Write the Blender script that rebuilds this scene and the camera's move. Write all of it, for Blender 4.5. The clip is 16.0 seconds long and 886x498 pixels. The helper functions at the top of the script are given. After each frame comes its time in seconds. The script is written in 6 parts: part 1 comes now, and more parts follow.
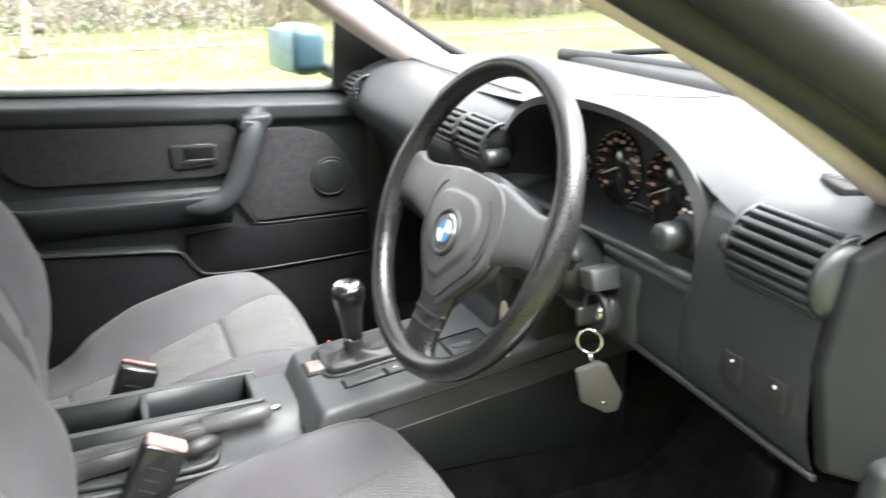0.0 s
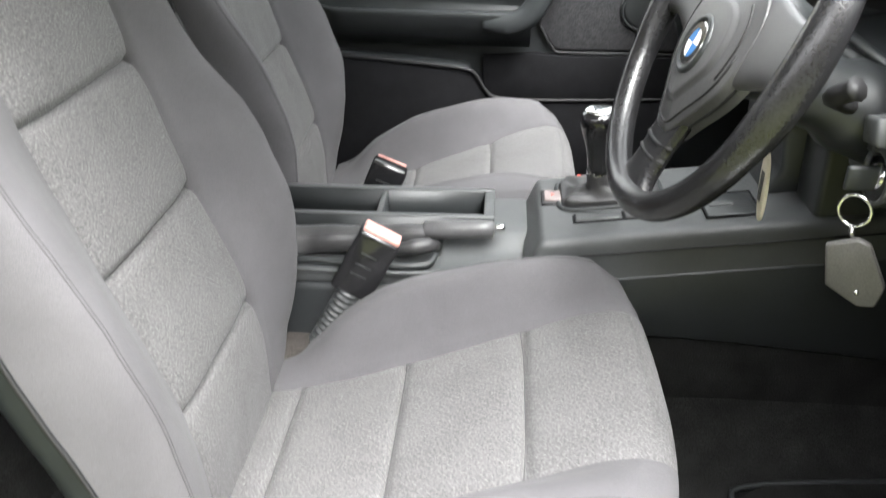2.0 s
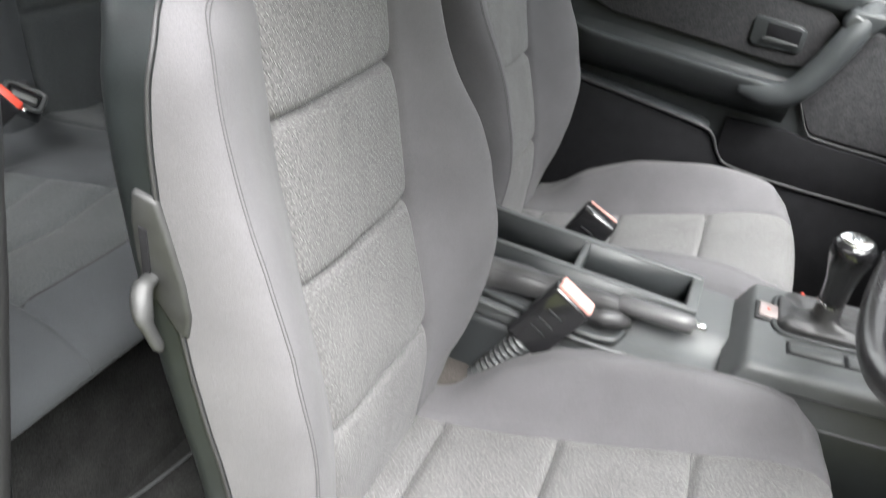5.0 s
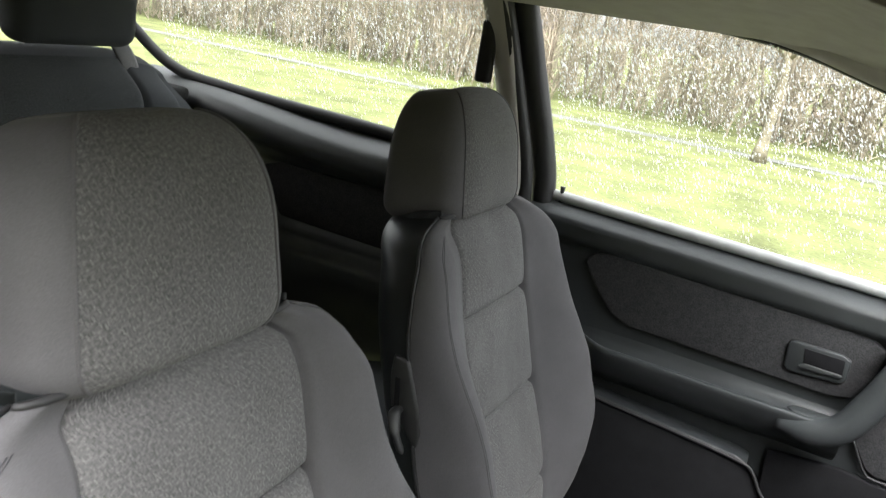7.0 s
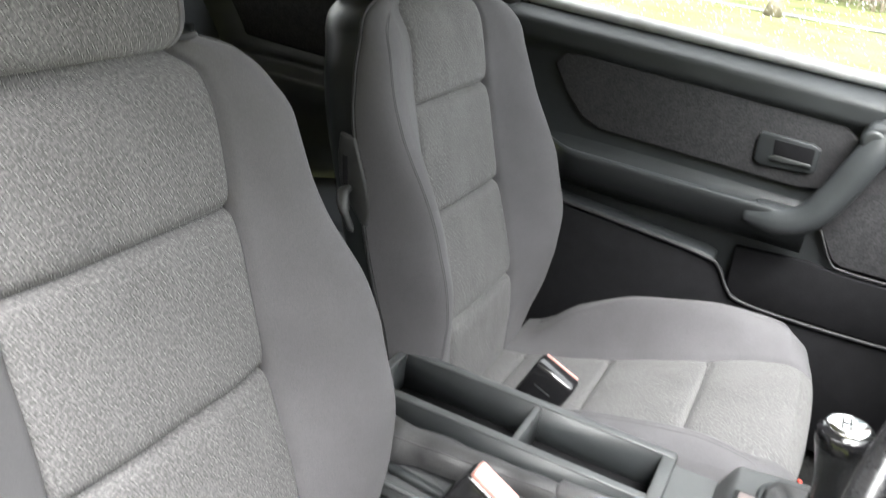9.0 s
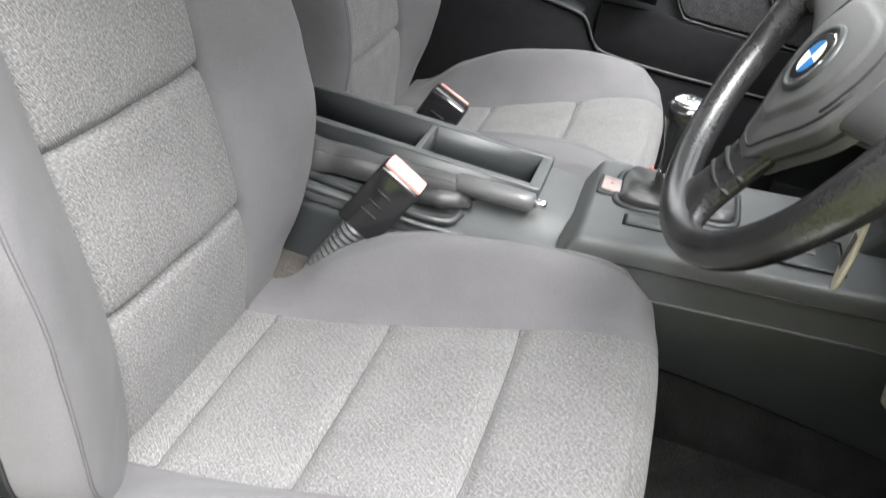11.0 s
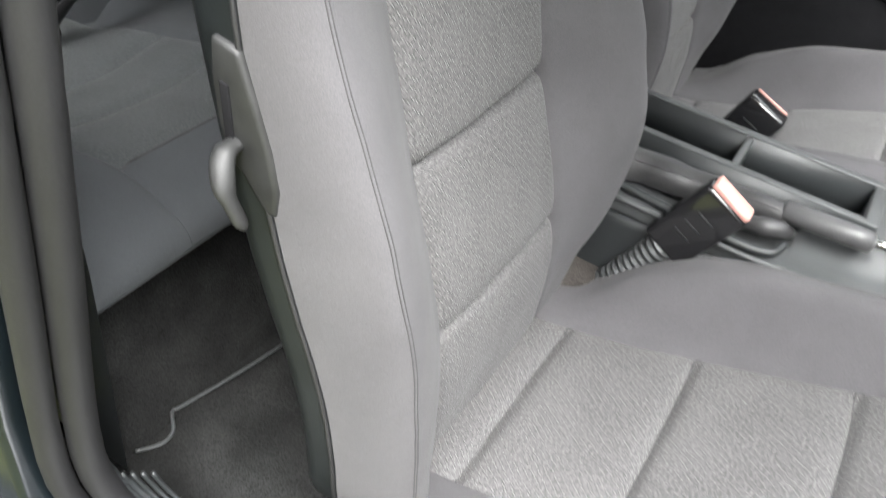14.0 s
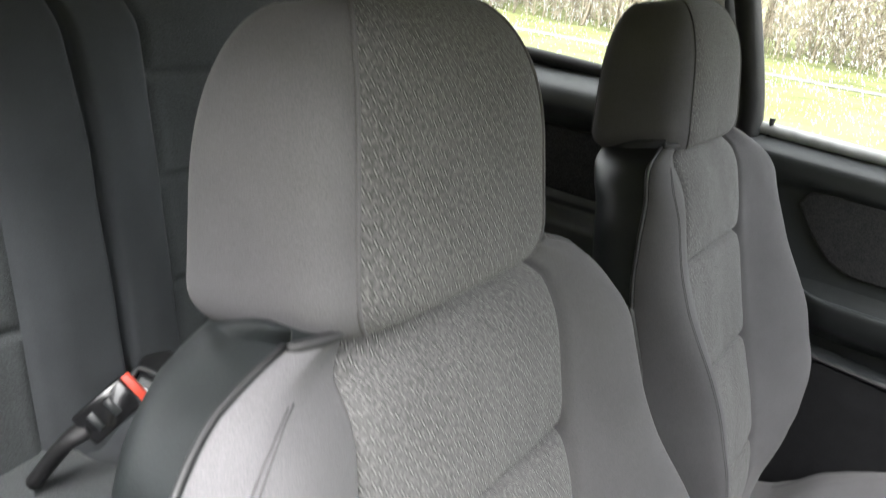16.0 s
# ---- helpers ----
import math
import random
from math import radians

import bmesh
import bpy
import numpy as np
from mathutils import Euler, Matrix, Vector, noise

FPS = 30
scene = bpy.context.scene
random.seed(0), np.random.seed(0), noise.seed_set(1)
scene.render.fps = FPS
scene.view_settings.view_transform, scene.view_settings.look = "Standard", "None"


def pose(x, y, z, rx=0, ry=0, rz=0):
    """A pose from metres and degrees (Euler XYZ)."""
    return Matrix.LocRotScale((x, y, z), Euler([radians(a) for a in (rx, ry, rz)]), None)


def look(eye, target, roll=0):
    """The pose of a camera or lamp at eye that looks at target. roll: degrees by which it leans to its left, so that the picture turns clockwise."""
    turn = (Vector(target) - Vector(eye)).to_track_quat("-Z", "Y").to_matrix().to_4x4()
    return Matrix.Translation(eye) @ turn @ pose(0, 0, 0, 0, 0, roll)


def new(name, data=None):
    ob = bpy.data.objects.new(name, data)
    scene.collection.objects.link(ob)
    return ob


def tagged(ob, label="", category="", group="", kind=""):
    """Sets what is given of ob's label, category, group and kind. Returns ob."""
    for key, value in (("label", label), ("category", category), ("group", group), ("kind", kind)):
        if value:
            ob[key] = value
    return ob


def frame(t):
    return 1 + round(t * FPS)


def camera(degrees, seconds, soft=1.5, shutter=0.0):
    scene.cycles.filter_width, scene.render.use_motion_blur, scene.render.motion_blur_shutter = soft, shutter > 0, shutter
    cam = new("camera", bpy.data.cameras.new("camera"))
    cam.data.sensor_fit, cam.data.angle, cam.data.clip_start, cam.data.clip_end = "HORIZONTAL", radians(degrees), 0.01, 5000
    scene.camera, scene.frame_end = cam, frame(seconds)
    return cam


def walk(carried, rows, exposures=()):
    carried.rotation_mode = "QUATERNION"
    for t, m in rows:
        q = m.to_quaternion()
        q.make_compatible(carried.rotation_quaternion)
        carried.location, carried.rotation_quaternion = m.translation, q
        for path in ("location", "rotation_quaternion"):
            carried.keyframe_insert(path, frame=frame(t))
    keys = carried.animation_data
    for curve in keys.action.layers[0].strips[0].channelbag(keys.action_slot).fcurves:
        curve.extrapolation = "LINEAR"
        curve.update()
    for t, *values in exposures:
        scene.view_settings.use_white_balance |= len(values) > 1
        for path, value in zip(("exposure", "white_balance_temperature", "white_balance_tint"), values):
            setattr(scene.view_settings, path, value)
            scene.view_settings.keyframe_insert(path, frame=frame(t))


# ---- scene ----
cam = camera(57.1, 16.0, soft=1.25, shutter=0.4)
PATH = [
    (0, (0.107, -1.123, 1.247), (0.826, 0.616, 0.57), -0.3),
    (0.5, (0.147, -1.116, 1.228), (0.501, 0.725, 0.532), -1.0),
    (1, (0.172, -1.042, 1.206), (0.305, 0.821, 0.491), 0.4),
    (1.5, (0.239, -1.051, 1.181), (0.168, 0.775, 0.369), -2.0),
    (2, (0.278, -1.079, 1.14), (0.148, 0.673, 0.185), -0.2),
    (2.5, (0.3, -1.096, 1.122), (0.158, 0.58, 0.04), 4.8),
    (3, (0.3, -1.109, 1.102), (0.14, 0.509, -0.064), 10.6),
    (3.5, (0.282, -1.096, 1.105), (0.091, 0.49, -0.098), 11.6),
    (4, (0.254, -1.055, 1.113), (-0.002, 0.514, -0.1), 11.4),
    (4.5, (0.226, -1.019, 1.132), (-0.115, 0.575, -0.027), 12.2),
    (5, (0.192, -0.995, 1.183), (-0.28, 0.654, 0.155), 11.8),
    (5.2, (0.186, -0.97, 1.176), (-0.338, 0.711, 0.229), 11.7),
    (7.3, (0.227, -0.714, 1.31), (-0.618, 1.016, 0.767), 8.4),
    (7.5, (0.262, -0.685, 1.289), (-0.609, 1.031, 0.746), 7.9),
    (8, (0.292, -0.67, 1.246), (-0.57, 1.031, 0.644), 7.3),
    (8.5, (0.298, -0.693, 1.219), (-0.515, 0.982, 0.489), 7.5),
    (9, (0.312, -0.74, 1.19), (-0.427, 0.919, 0.353), 8.0),
    (9.5, (0.332, -0.784, 1.17), (-0.259, 0.891, 0.251), 9.9),
    (10, (0.347, -0.834, 1.156), (-0.112, 0.845, 0.171), 11.7),
    (10.2, (0.349, -0.852, 1.15), (-0.08, 0.819, 0.138), 11.8),
    (12.3, (0.3, -0.983, 1.09), (0.1, 0.515, -0.219), 13.3),
    (12.5, (0.281, -0.98, 1.094), (0.053, 0.499, -0.233), 13.4),
    (13, (0.222, -0.964, 1.094), (-0.161, 0.451, -0.267), 12.6),
    (13.5, (0.19, -0.937, 1.102), (-0.305, 0.447, -0.254), 11.3),
    (14, (0.165, -0.907, 1.119), (-0.477, 0.474, -0.177), 10.5),
    (14.5, (0.153, -0.864, 1.156), (-0.621, 0.564, -0.011), 9.1),
    (15, (0.151, -0.816, 1.185), (-0.733, 0.669, 0.178), 9.1),
    (15.5, (0.134, -0.773, 1.209), (-0.855, 0.752, 0.375), 8.5),
    (16, (0.067, -0.731, 1.234), (-0.935, 0.851, 0.529), 7.3),
]
EXPOSURES = [(0, 2.38), (1, 2.28), (1.5, 2.2), (2, 2.12), (2.5, 2.02), (3, 1.95), (4, 1.95), (5.2, 2.2), (6.3, 1.98), (7.3, 1.76), (8, 1.88), (8.5, 2.2), (9, 2.33), (9.5, 2.45),
             (10.2, 2.38), (11.3, 2.05), (12.3, 1.78), (13, 1.74), (14, 1.88), (15, 2.24), (15.5, 2.42), (16, 2.22)]
walk(cam, [(t, look(eye, target, roll)) for t, eye, target, roll in PATH], EXPOSURES)


# ---- world and light ----
world = bpy.data.worlds.new("overcast")
scene.world = world
world.use_nodes = True
wn = world.node_tree
sky = wn.nodes.new("ShaderNodeTexSky")
sky.sky_type = 'NISHITA'
sky.sun_disc = False
sky.sun_elevation = radians(63)
sky.sun_rotation = radians(145)
sky.dust_density = 4.0
sky.air_density = 1.0
soft_sky = wn.nodes.new("ShaderNodeHueSaturation")
soft_sky.inputs["Saturation"].default_value = 0.08
wn.links.new(sky.outputs[0], soft_sky.inputs["Color"])
wn.links.new(soft_sky.outputs[0], wn.nodes["Background"].inputs[0])
wn.nodes["Background"].inputs[1].default_value = 0.42

sun_data = bpy.data.lights.new("sun", 'SUN')
sun_data.energy = 1.5
sun_data.angle = radians(45)
sun_data.color = (1.0, 0.985, 0.975)
sun = new("sun", sun_data)
sun.matrix_world = look((0.85, -1.2, 3.5), (0, 0, 0.6))


# ---- materials ----
def material(name, colour, rough=0.6, metal=0.0, vary=0.12, scale=30.0, fine=0.0, fine_scale=600.0, bump=0.0, coat=0.0, sheen=0.0, spec=None):
    """A surface with broad blotches, fine grain and relief, sized in metres."""
    m = bpy.data.materials.new(name)
    m.use_nodes = True
    nt = m.node_tree
    b = nt.nodes["Principled BSDF"]
    b.inputs["Roughness"].default_value = rough
    b.inputs["Metallic"].default_value = metal
    b.inputs["Specular IOR Level"].default_value = spec if spec is not None else 0.12 if rough >= 0.9 else 0.5
    b.inputs["Coat Weight"].default_value = coat
    b.inputs["Sheen Weight"].default_value = sheen
    tc = nt.nodes.new("ShaderNodeTexCoord")
    n1 = nt.nodes.new("ShaderNodeTexNoise")
    n1.inputs["Scale"].default_value = scale
    n1.inputs["Detail"].default_value = 5
    nt.links.new(tc.outputs["Object"], n1.inputs["Vector"])
    n2 = nt.nodes.new("ShaderNodeTexNoise")
    n2.inputs["Scale"].default_value = fine_scale
    n2.inputs["Detail"].default_value = 2
    nt.links.new(tc.outputs["Object"], n2.inputs["Vector"])
    ramp = nt.nodes.new("ShaderNodeMapRange")
    ramp.inputs["To Min"].default_value = 1 - vary
    ramp.inputs["To Max"].default_value = 1 + vary
    ramp.inputs["From Min"].default_value = 0.3
    ramp.inputs["From Max"].default_value = 0.7
    nt.links.new(n1.outputs[0], ramp.inputs["Value"])
    ramp2 = nt.nodes.new("ShaderNodeMapRange")
    ramp2.inputs["To Min"].default_value = 1 - fine
    ramp2.inputs["To Max"].default_value = 1 + fine
    ramp2.inputs["From Min"].default_value = 0.3
    ramp2.inputs["From Max"].default_value = 0.7
    nt.links.new(n2.outputs[0], ramp2.inputs["Value"])
    mul = nt.nodes.new("ShaderNodeMath")
    mul.operation = 'MULTIPLY'
    nt.links.new(ramp.outputs[0], mul.inputs[0])
    nt.links.new(ramp2.outputs[0], mul.inputs[1])
    mix = nt.nodes.new("ShaderNodeVectorMath")
    mix.operation = 'SCALE'
    mix.inputs[0].default_value = colour
    nt.links.new(mul.outputs[0], mix.inputs["Scale"])
    nt.links.new(mix.outputs[0], b.inputs["Base Color"])
    if bump:
        bp = nt.nodes.new("ShaderNodeBump")
        bp.inputs["Strength"].default_value = bump
        bp.inputs["Distance"].default_value = 0.001
        nt.links.new(n2.outputs[0], bp.inputs["Height"])
        nt.links.new(bp.outputs[0], b.inputs["Normal"])
    return m


def woven(name, base, light, dark, wide=0.0090, high=0.0040, slant=-0.50):
    """Seat cloth: on a plain felted ground, short slanting stitches in a staggered grid, each a pale thread between two dark gaps."""
    m = material(name, base, rough=0.9, vary=0.1, scale=14, fine=0.14, fine_scale=900, sheen=0.08)
    nt = m.node_tree
    b = nt.nodes["Principled BSDF"]
    tc = nt.nodes.new("ShaderNodeTexCoord")
    sep = nt.nodes.new("ShaderNodeSeparateXYZ")
    nt.links.new(tc.outputs["UV"], sep.inputs[0])

    def op(kind, a, b_=None, c=None):
        n = nt.nodes.new("ShaderNodeMath")
        n.operation = kind
        for k, v in enumerate((a, b_, c)):
            if v is None:
                continue
            if isinstance(v, (int, float)):
                n.inputs[k].default_value = v
            else:
                nt.links.new(v, n.inputs[k])
        return n.outputs[0]

    def blend(old, factor, colour):
        mix = nt.nodes.new("ShaderNodeMix")
        mix.data_type = 'RGBA'
        nt.links.new(factor, mix.inputs["Factor"])
        nt.links.new(old, mix.inputs["A"])
        mix.inputs["B"].default_value = (*colour, 1)
        return mix.outputs["Result"]

    v = op('MULTIPLY', sep.outputs[1], 1 / high)
    row = op('FLOOR', v)
    slip = nt.nodes.new("ShaderNodeTexWhiteNoise")
    slip.noise_dimensions = '1D'
    nt.links.new(row, slip.inputs["W"])
    u = op('ADD', op('MULTIPLY_ADD', sep.outputs[0], 1 / wide, op('MULTIPLY', row, 0.5)), op('MULTIPLY', slip.outputs["Value"], 0.35))
    cell = nt.nodes.new("ShaderNodeCombineXYZ")
    nt.links.new(op('FLOOR', u), cell.inputs[0])
    nt.links.new(row, cell.inputs[1])
    rnd = nt.nodes.new("ShaderNodeTexWhiteNoise")
    nt.links.new(cell.outputs[0], rnd.inputs["Vector"])
    du = op('MULTIPLY', op('SUBTRACT', op('FRACT', u), 0.5), wide)
    dv = op('MULTIPLY', op('SUBTRACT', op('FRACT', v), 0.5), high)
    c, s_ = math.cos(slant), math.sin(slant)
    along = op('ABSOLUTE', op('ADD', op('MULTIPLY', du, c), op('MULTIPLY', dv, s_)))
    across = op('ABSOLUTE', op('SUBTRACT', op('MULTIPLY', dv, c), op('MULTIPLY', du, s_)))
    ends = op('MINIMUM', op('MAXIMUM', op('MULTIPLY', op('SUBTRACT', 0.0027, along), 1600.0), 0.0), 1.0)
    worn = nt.nodes.new("ShaderNodeTexNoise")
    worn.inputs["Scale"].default_value = 28.0
    nt.links.new(tc.outputs["UV"], worn.inputs["Vector"])
    strength = op('MULTIPLY', op('MULTIPLY', ends, op('MULTIPLY_ADD', rnd.outputs["Value"], 0.85, 0.55)), op('MULTIPLY', worn.outputs[0], 1.7))
    pale = op('MULTIPLY', op('MAXIMUM', op('SUBTRACT', 1.0, op('MULTIPLY', across, 1 / 0.00050)), 0.0), strength)
    gap = op('MULTIPLY', op('MAXIMUM', op('SUBTRACT', 1.0, op('MULTIPLY', op('ABSOLUTE', op('SUBTRACT', across, 0.00092)), 1 / 0.00055)), 0.0), strength)
    old = b.inputs["Base Color"].links[0].from_socket
    felt = nt.nodes.new("ShaderNodeTexNoise")
    felt.inputs["Scale"].default_value = 330.0
    felt.inputs["Detail"].default_value = 1.0
    nt.links.new(tc.outputs["UV"], felt.inputs["Vector"])
    tuft = op('MINIMUM', op('MAXIMUM', op('MULTIPLY', op('SUBTRACT', felt.outputs[0], 0.50), 1.7), 0.0), 0.45)
    nap = op('MINIMUM', op('MAXIMUM', op('MULTIPLY', op('SUBTRACT', 0.48, felt.outputs[0]), 1.9), 0.0), 0.42)
    old = blend(blend(old, tuft, light), nap, dark)
    nt.links.new(blend(blend(old, op('MINIMUM', gap, 1.0), dark), op('MINIMUM', pale, 1.0), light), b.inputs["Base Color"])
    bp = nt.nodes.new("ShaderNodeBump")
    bp.inputs["Strength"].default_value = 0.4
    bp.inputs["Distance"].default_value = 0.001
    nt.links.new(op('SUBTRACT', pale, gap), bp.inputs["Height"])
    nt.links.new(bp.outputs[0], b.inputs["Normal"])
    return m


M_PLAIN = material("seat_cloth_plain", (0.083, 0.081, 0.085), 0.92, vary=0.12, scale=9, fine=0.16, fine_scale=1200, bump=0.25, sheen=0.06)
M_WOVEN = woven("seat_cloth_woven", (0.092, 0.090, 0.091), (0.235, 0.232, 0.230), (0.026, 0.026, 0.027))
# rear bench: seat cloth again, the shade at the back put into its colour
M_WOVEN_SHADED = woven("shaded_rear_cloth_woven", (0.052, 0.057, 0.059), (0.105, 0.112, 0.114), (0.018, 0.020, 0.021))
M_PLAIN_SHADED = material("shaded_rear_cloth_plain", (0.050, 0.054, 0.058), 0.92, vary=0.10, scale=9, fine=0.16, fine_scale=1200, bump=0.25, sheen=0.05)
M_STITCH = material("stitching", (0.058, 0.056, 0.059), 0.9)
# sewn seams, darker than the cloth to paint the shade in their grooves
M_SEAM = material("sewn_seam_with_groove_shade", (0.045, 0.044, 0.046), 0.95)
M_PIPE = material("piping", (0.012, 0.012, 0.013), 0.6)
M_SHELL = material("seat_shell_plastic", (0.009, 0.011, 0.0115), 0.48, vary=0.2, fine=0.12, bump=0.15, spec=0.34)
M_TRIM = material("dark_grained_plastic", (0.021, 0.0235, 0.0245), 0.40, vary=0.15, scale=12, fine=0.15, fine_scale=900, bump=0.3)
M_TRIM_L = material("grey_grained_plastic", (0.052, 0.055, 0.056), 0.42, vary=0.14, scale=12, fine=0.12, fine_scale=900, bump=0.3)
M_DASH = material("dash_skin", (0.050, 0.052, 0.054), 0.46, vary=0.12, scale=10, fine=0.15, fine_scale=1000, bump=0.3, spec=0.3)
M_DOORCLOTH = material("door_cloth", (0.034, 0.034, 0.036), 0.95, vary=0.14, scale=60, fine=0.35, fine_scale=500, bump=0.3)
M_CARPET = material("carpet", (0.0150, 0.0152, 0.0149), 1.0, vary=0.35, scale=20, fine=0.5, fine_scale=500, bump=1.0)
M_CARPET_L = material("tunnel_carpet", (0.042, 0.038, 0.035), 1.0, vary=0.3, scale=40, fine=0.5, fine_scale=500, bump=1.0)
M_LEATHER = material("wheel_leather", (0.014, 0.014, 0.015), 0.27, vary=0.5, scale=18, fine=0.25, fine_scale=420, bump=0.28)
M_PAD = material("wheel_pad_vinyl", (0.062, 0.062, 0.064), 0.38, vary=0.14, scale=20, fine=0.15, fine_scale=800, bump=0.35)
M_DOOR = material("door_skin", (0.027, 0.030, 0.0315), 0.40, vary=0.14, scale=12, fine=0.15, fine_scale=900, bump=0.3, spec=0.30)
# black for felt and for recesses, whose shade is put into the colour
M_RECESS_BLACK = material("black_felt_and_recess_shade", (0.008, 0.008, 0.009), 0.9, vary=0.2, fine=0.3)
M_GAITER = material("gaiter_leather", (0.036, 0.036, 0.037), 0.42, vary=0.2, scale=30, fine=0.2, bump=0.4)
M_GRIP = material("worn_grey_grip", (0.075, 0.075, 0.077), 0.36, vary=0.15, scale=40, fine=0.15, bump=0.2)
M_HAZ = material("smoked_red_plastic", (0.20, 0.165, 0.16), 0.35)
M_GLOSS = material("gloss_black", (0.010, 0.010, 0.011), 0.18, coat=0.3)
M_CHROME = material("chrome", (0.75, 0.75, 0.74), 0.14, metal=1.0, vary=0.05)
# the blue-grey that the mirror reflects is put into the glass colour
M_MIRROR = material("mirror_with_blue_reflection", (0.20, 0.29, 0.34), 0.30, metal=0.5, vary=0.15, scale=60)
M_SCUFF = material("scuffed_black_plastic", (0.017, 0.0175, 0.0175), 0.55, vary=0.40, scale=45, fine=0.15, fine_scale=900, bump=0.2)
M_MATTE = material("matte_black_plastic", (0.011, 0.012, 0.012), 0.75, vary=0.15, scale=12, fine=0.15, fine_scale=900, bump=0.2, spec=0.12)
M_BELT = material("grey_webbing", (0.13, 0.13, 0.13), 0.8, vary=0.1, scale=40, fine=0.3, fine_scale=700, bump=0.3)
M_RED = material("red_button", (0.55, 0.06, 0.035), 0.35)
# red paled to salmon: light caught by the buttons is put into the colour
M_RED_LIT = material("red_button_in_light", (0.62, 0.32, 0.28), 0.3)
M_WHITE = material("white_print", (0.75, 0.75, 0.73), 0.6)
M_SYMBOL = material("worn_white_print", (0.42, 0.42, 0.42), 0.6)
M_BLUE = material("blue_enamel", (0.03, 0.16, 0.42), 0.2)
M_RUBBER = material("rubber_seal", (0.010, 0.010, 0.011), 0.62, vary=0.2, scale=25, fine=0.2, fine_scale=500, bump=0.2)
M_PAINT = material("dark_paint", (0.006, 0.009, 0.011), 0.2)
M_TEAL = material("teal_paint", (0.045, 0.09, 0.115), 0.35)
M_BEIGE = material("pillar_trim", (0.48, 0.41, 0.39), 0.75, vary=0.06, fine=0.05)
M_HEAD = material("headliner", (0.36, 0.34, 0.32), 0.95, vary=0.06)
M_GRASS = material("grass", (0.098, 0.108, 0.044), 0.95, vary=0.40, scale=1.5, fine=0.35, fine_scale=25, bump=0.6)
M_LIT_RAIL = material("wet_rubber_paled_by_sky", (0.34, 0.35, 0.35), 0.4, vary=0.2, scale=30)
M_PATH = material("gravel_path", (0.12, 0.12, 0.115), 0.95, vary=0.2, scale=3)
M_TRUNK = material("mossy_bark", (0.17, 0.15, 0.11), 0.95, vary=0.4, scale=12)
M_BLOCKER = material("dark_blocker", (0.10, 0.09, 0.07), 0.95, vary=0.3, scale=8)
M_TWIG = material("twigs", (0.24, 0.208, 0.162), 0.95, vary=0.4, scale=2)
M_SILVER = material("sill_plate", (0.20, 0.205, 0.21), 0.25, metal=0.5, vary=0.5, scale=14)
M_FOB = material("key_fob_leather", (0.06, 0.058, 0.055), 0.5, fine=0.2)
M_GLASS = bpy.data.materials.new("window_glass")
M_GLASS.use_nodes = True
gn = M_GLASS.node_tree
gn.nodes.remove(gn.nodes["Principled BSDF"])
g_t = gn.nodes.new("ShaderNodeBsdfTransparent")
g_t.inputs[0].default_value = (0.93, 0.96, 0.95, 1)
g_g = gn.nodes.new("ShaderNodeBsdfGlossy")
g_g.inputs["Roughness"].default_value = 0.02
g_m = gn.nodes.new("ShaderNodeMixShader")
g_m.inputs[0].default_value = 0.06
gn.links.new(g_t.outputs[0], g_m.inputs[1])
gn.links.new(g_g.outputs[0], g_m.inputs[2])
gn.links.new(g_m.outputs[0], gn.nodes["Material Output"].inputs[0])


# ---- building helpers ----
def smooth(a, b, x):
    t = min(1.0, max(0.0, (x - a) / (b - a)))
    return t * t * (3 - 2 * t)


def curve(*pts):
    """A smooth function through a few (x, y) knots."""
    xs = np.array([p[0] for p in pts], float)
    ys = np.array([p[1] for p in pts], float)
    d = np.diff(ys) / np.diff(xs)
    m = np.r_[d[0], [0 if d[i] * d[i + 1] <= 0 else 2 * d[i] * d[i + 1] / (d[i] + d[i + 1]) for i in range(len(d) - 1)], d[-1]]

    def f(x):
        x = min(max(x, xs[0]), xs[-1])
        i = min(int(np.searchsorted(xs, x, side="right")) - 1, len(d) - 1)
        h = xs[i + 1] - xs[i]
        t = (x - xs[i]) / h
        return float((2 * t**3 - 3 * t**2 + 1) * ys[i] + (t**3 - 2 * t**2 + t) * h * m[i] + (3 * t**2 - 2 * t**3) * ys[i + 1] + (t**3 - t**2) * h * m[i + 1])
    return f


def thing(name, label, category, at=(0, 0, 0), group="", kind=""):
    ob = new(name)
    ob.location = at
    ob.empty_display_size = 0.05
    return tagged(ob, label, category, group, kind)


def finish(name, mesh, mat, parent, label, smooth_faces=True):
    mesh.materials.append(mat)
    if smooth_faces:
        mesh.shade_smooth()
    ob = new(name, mesh)
    if parent is not None:
        ob.parent = parent
        ob.matrix_parent_inverse = Matrix.Translation(parent.location).inverted() if parent.type == 'EMPTY' else Matrix.Identity(4)
    if label:
        ob["label"] = label
    return ob


def part(name, bm, mat, parent, label="", smooth_faces=True):
    """Links a bmesh, in world coordinates, as one mesh under a thing or a part."""
    me = bpy.data.meshes.new(name)
    bmesh.ops.recalc_face_normals(bm, faces=bm.faces)
    bm.to_mesh(me)
    bm.free()
    return finish(name, me, mat, parent, label, smooth_faces)


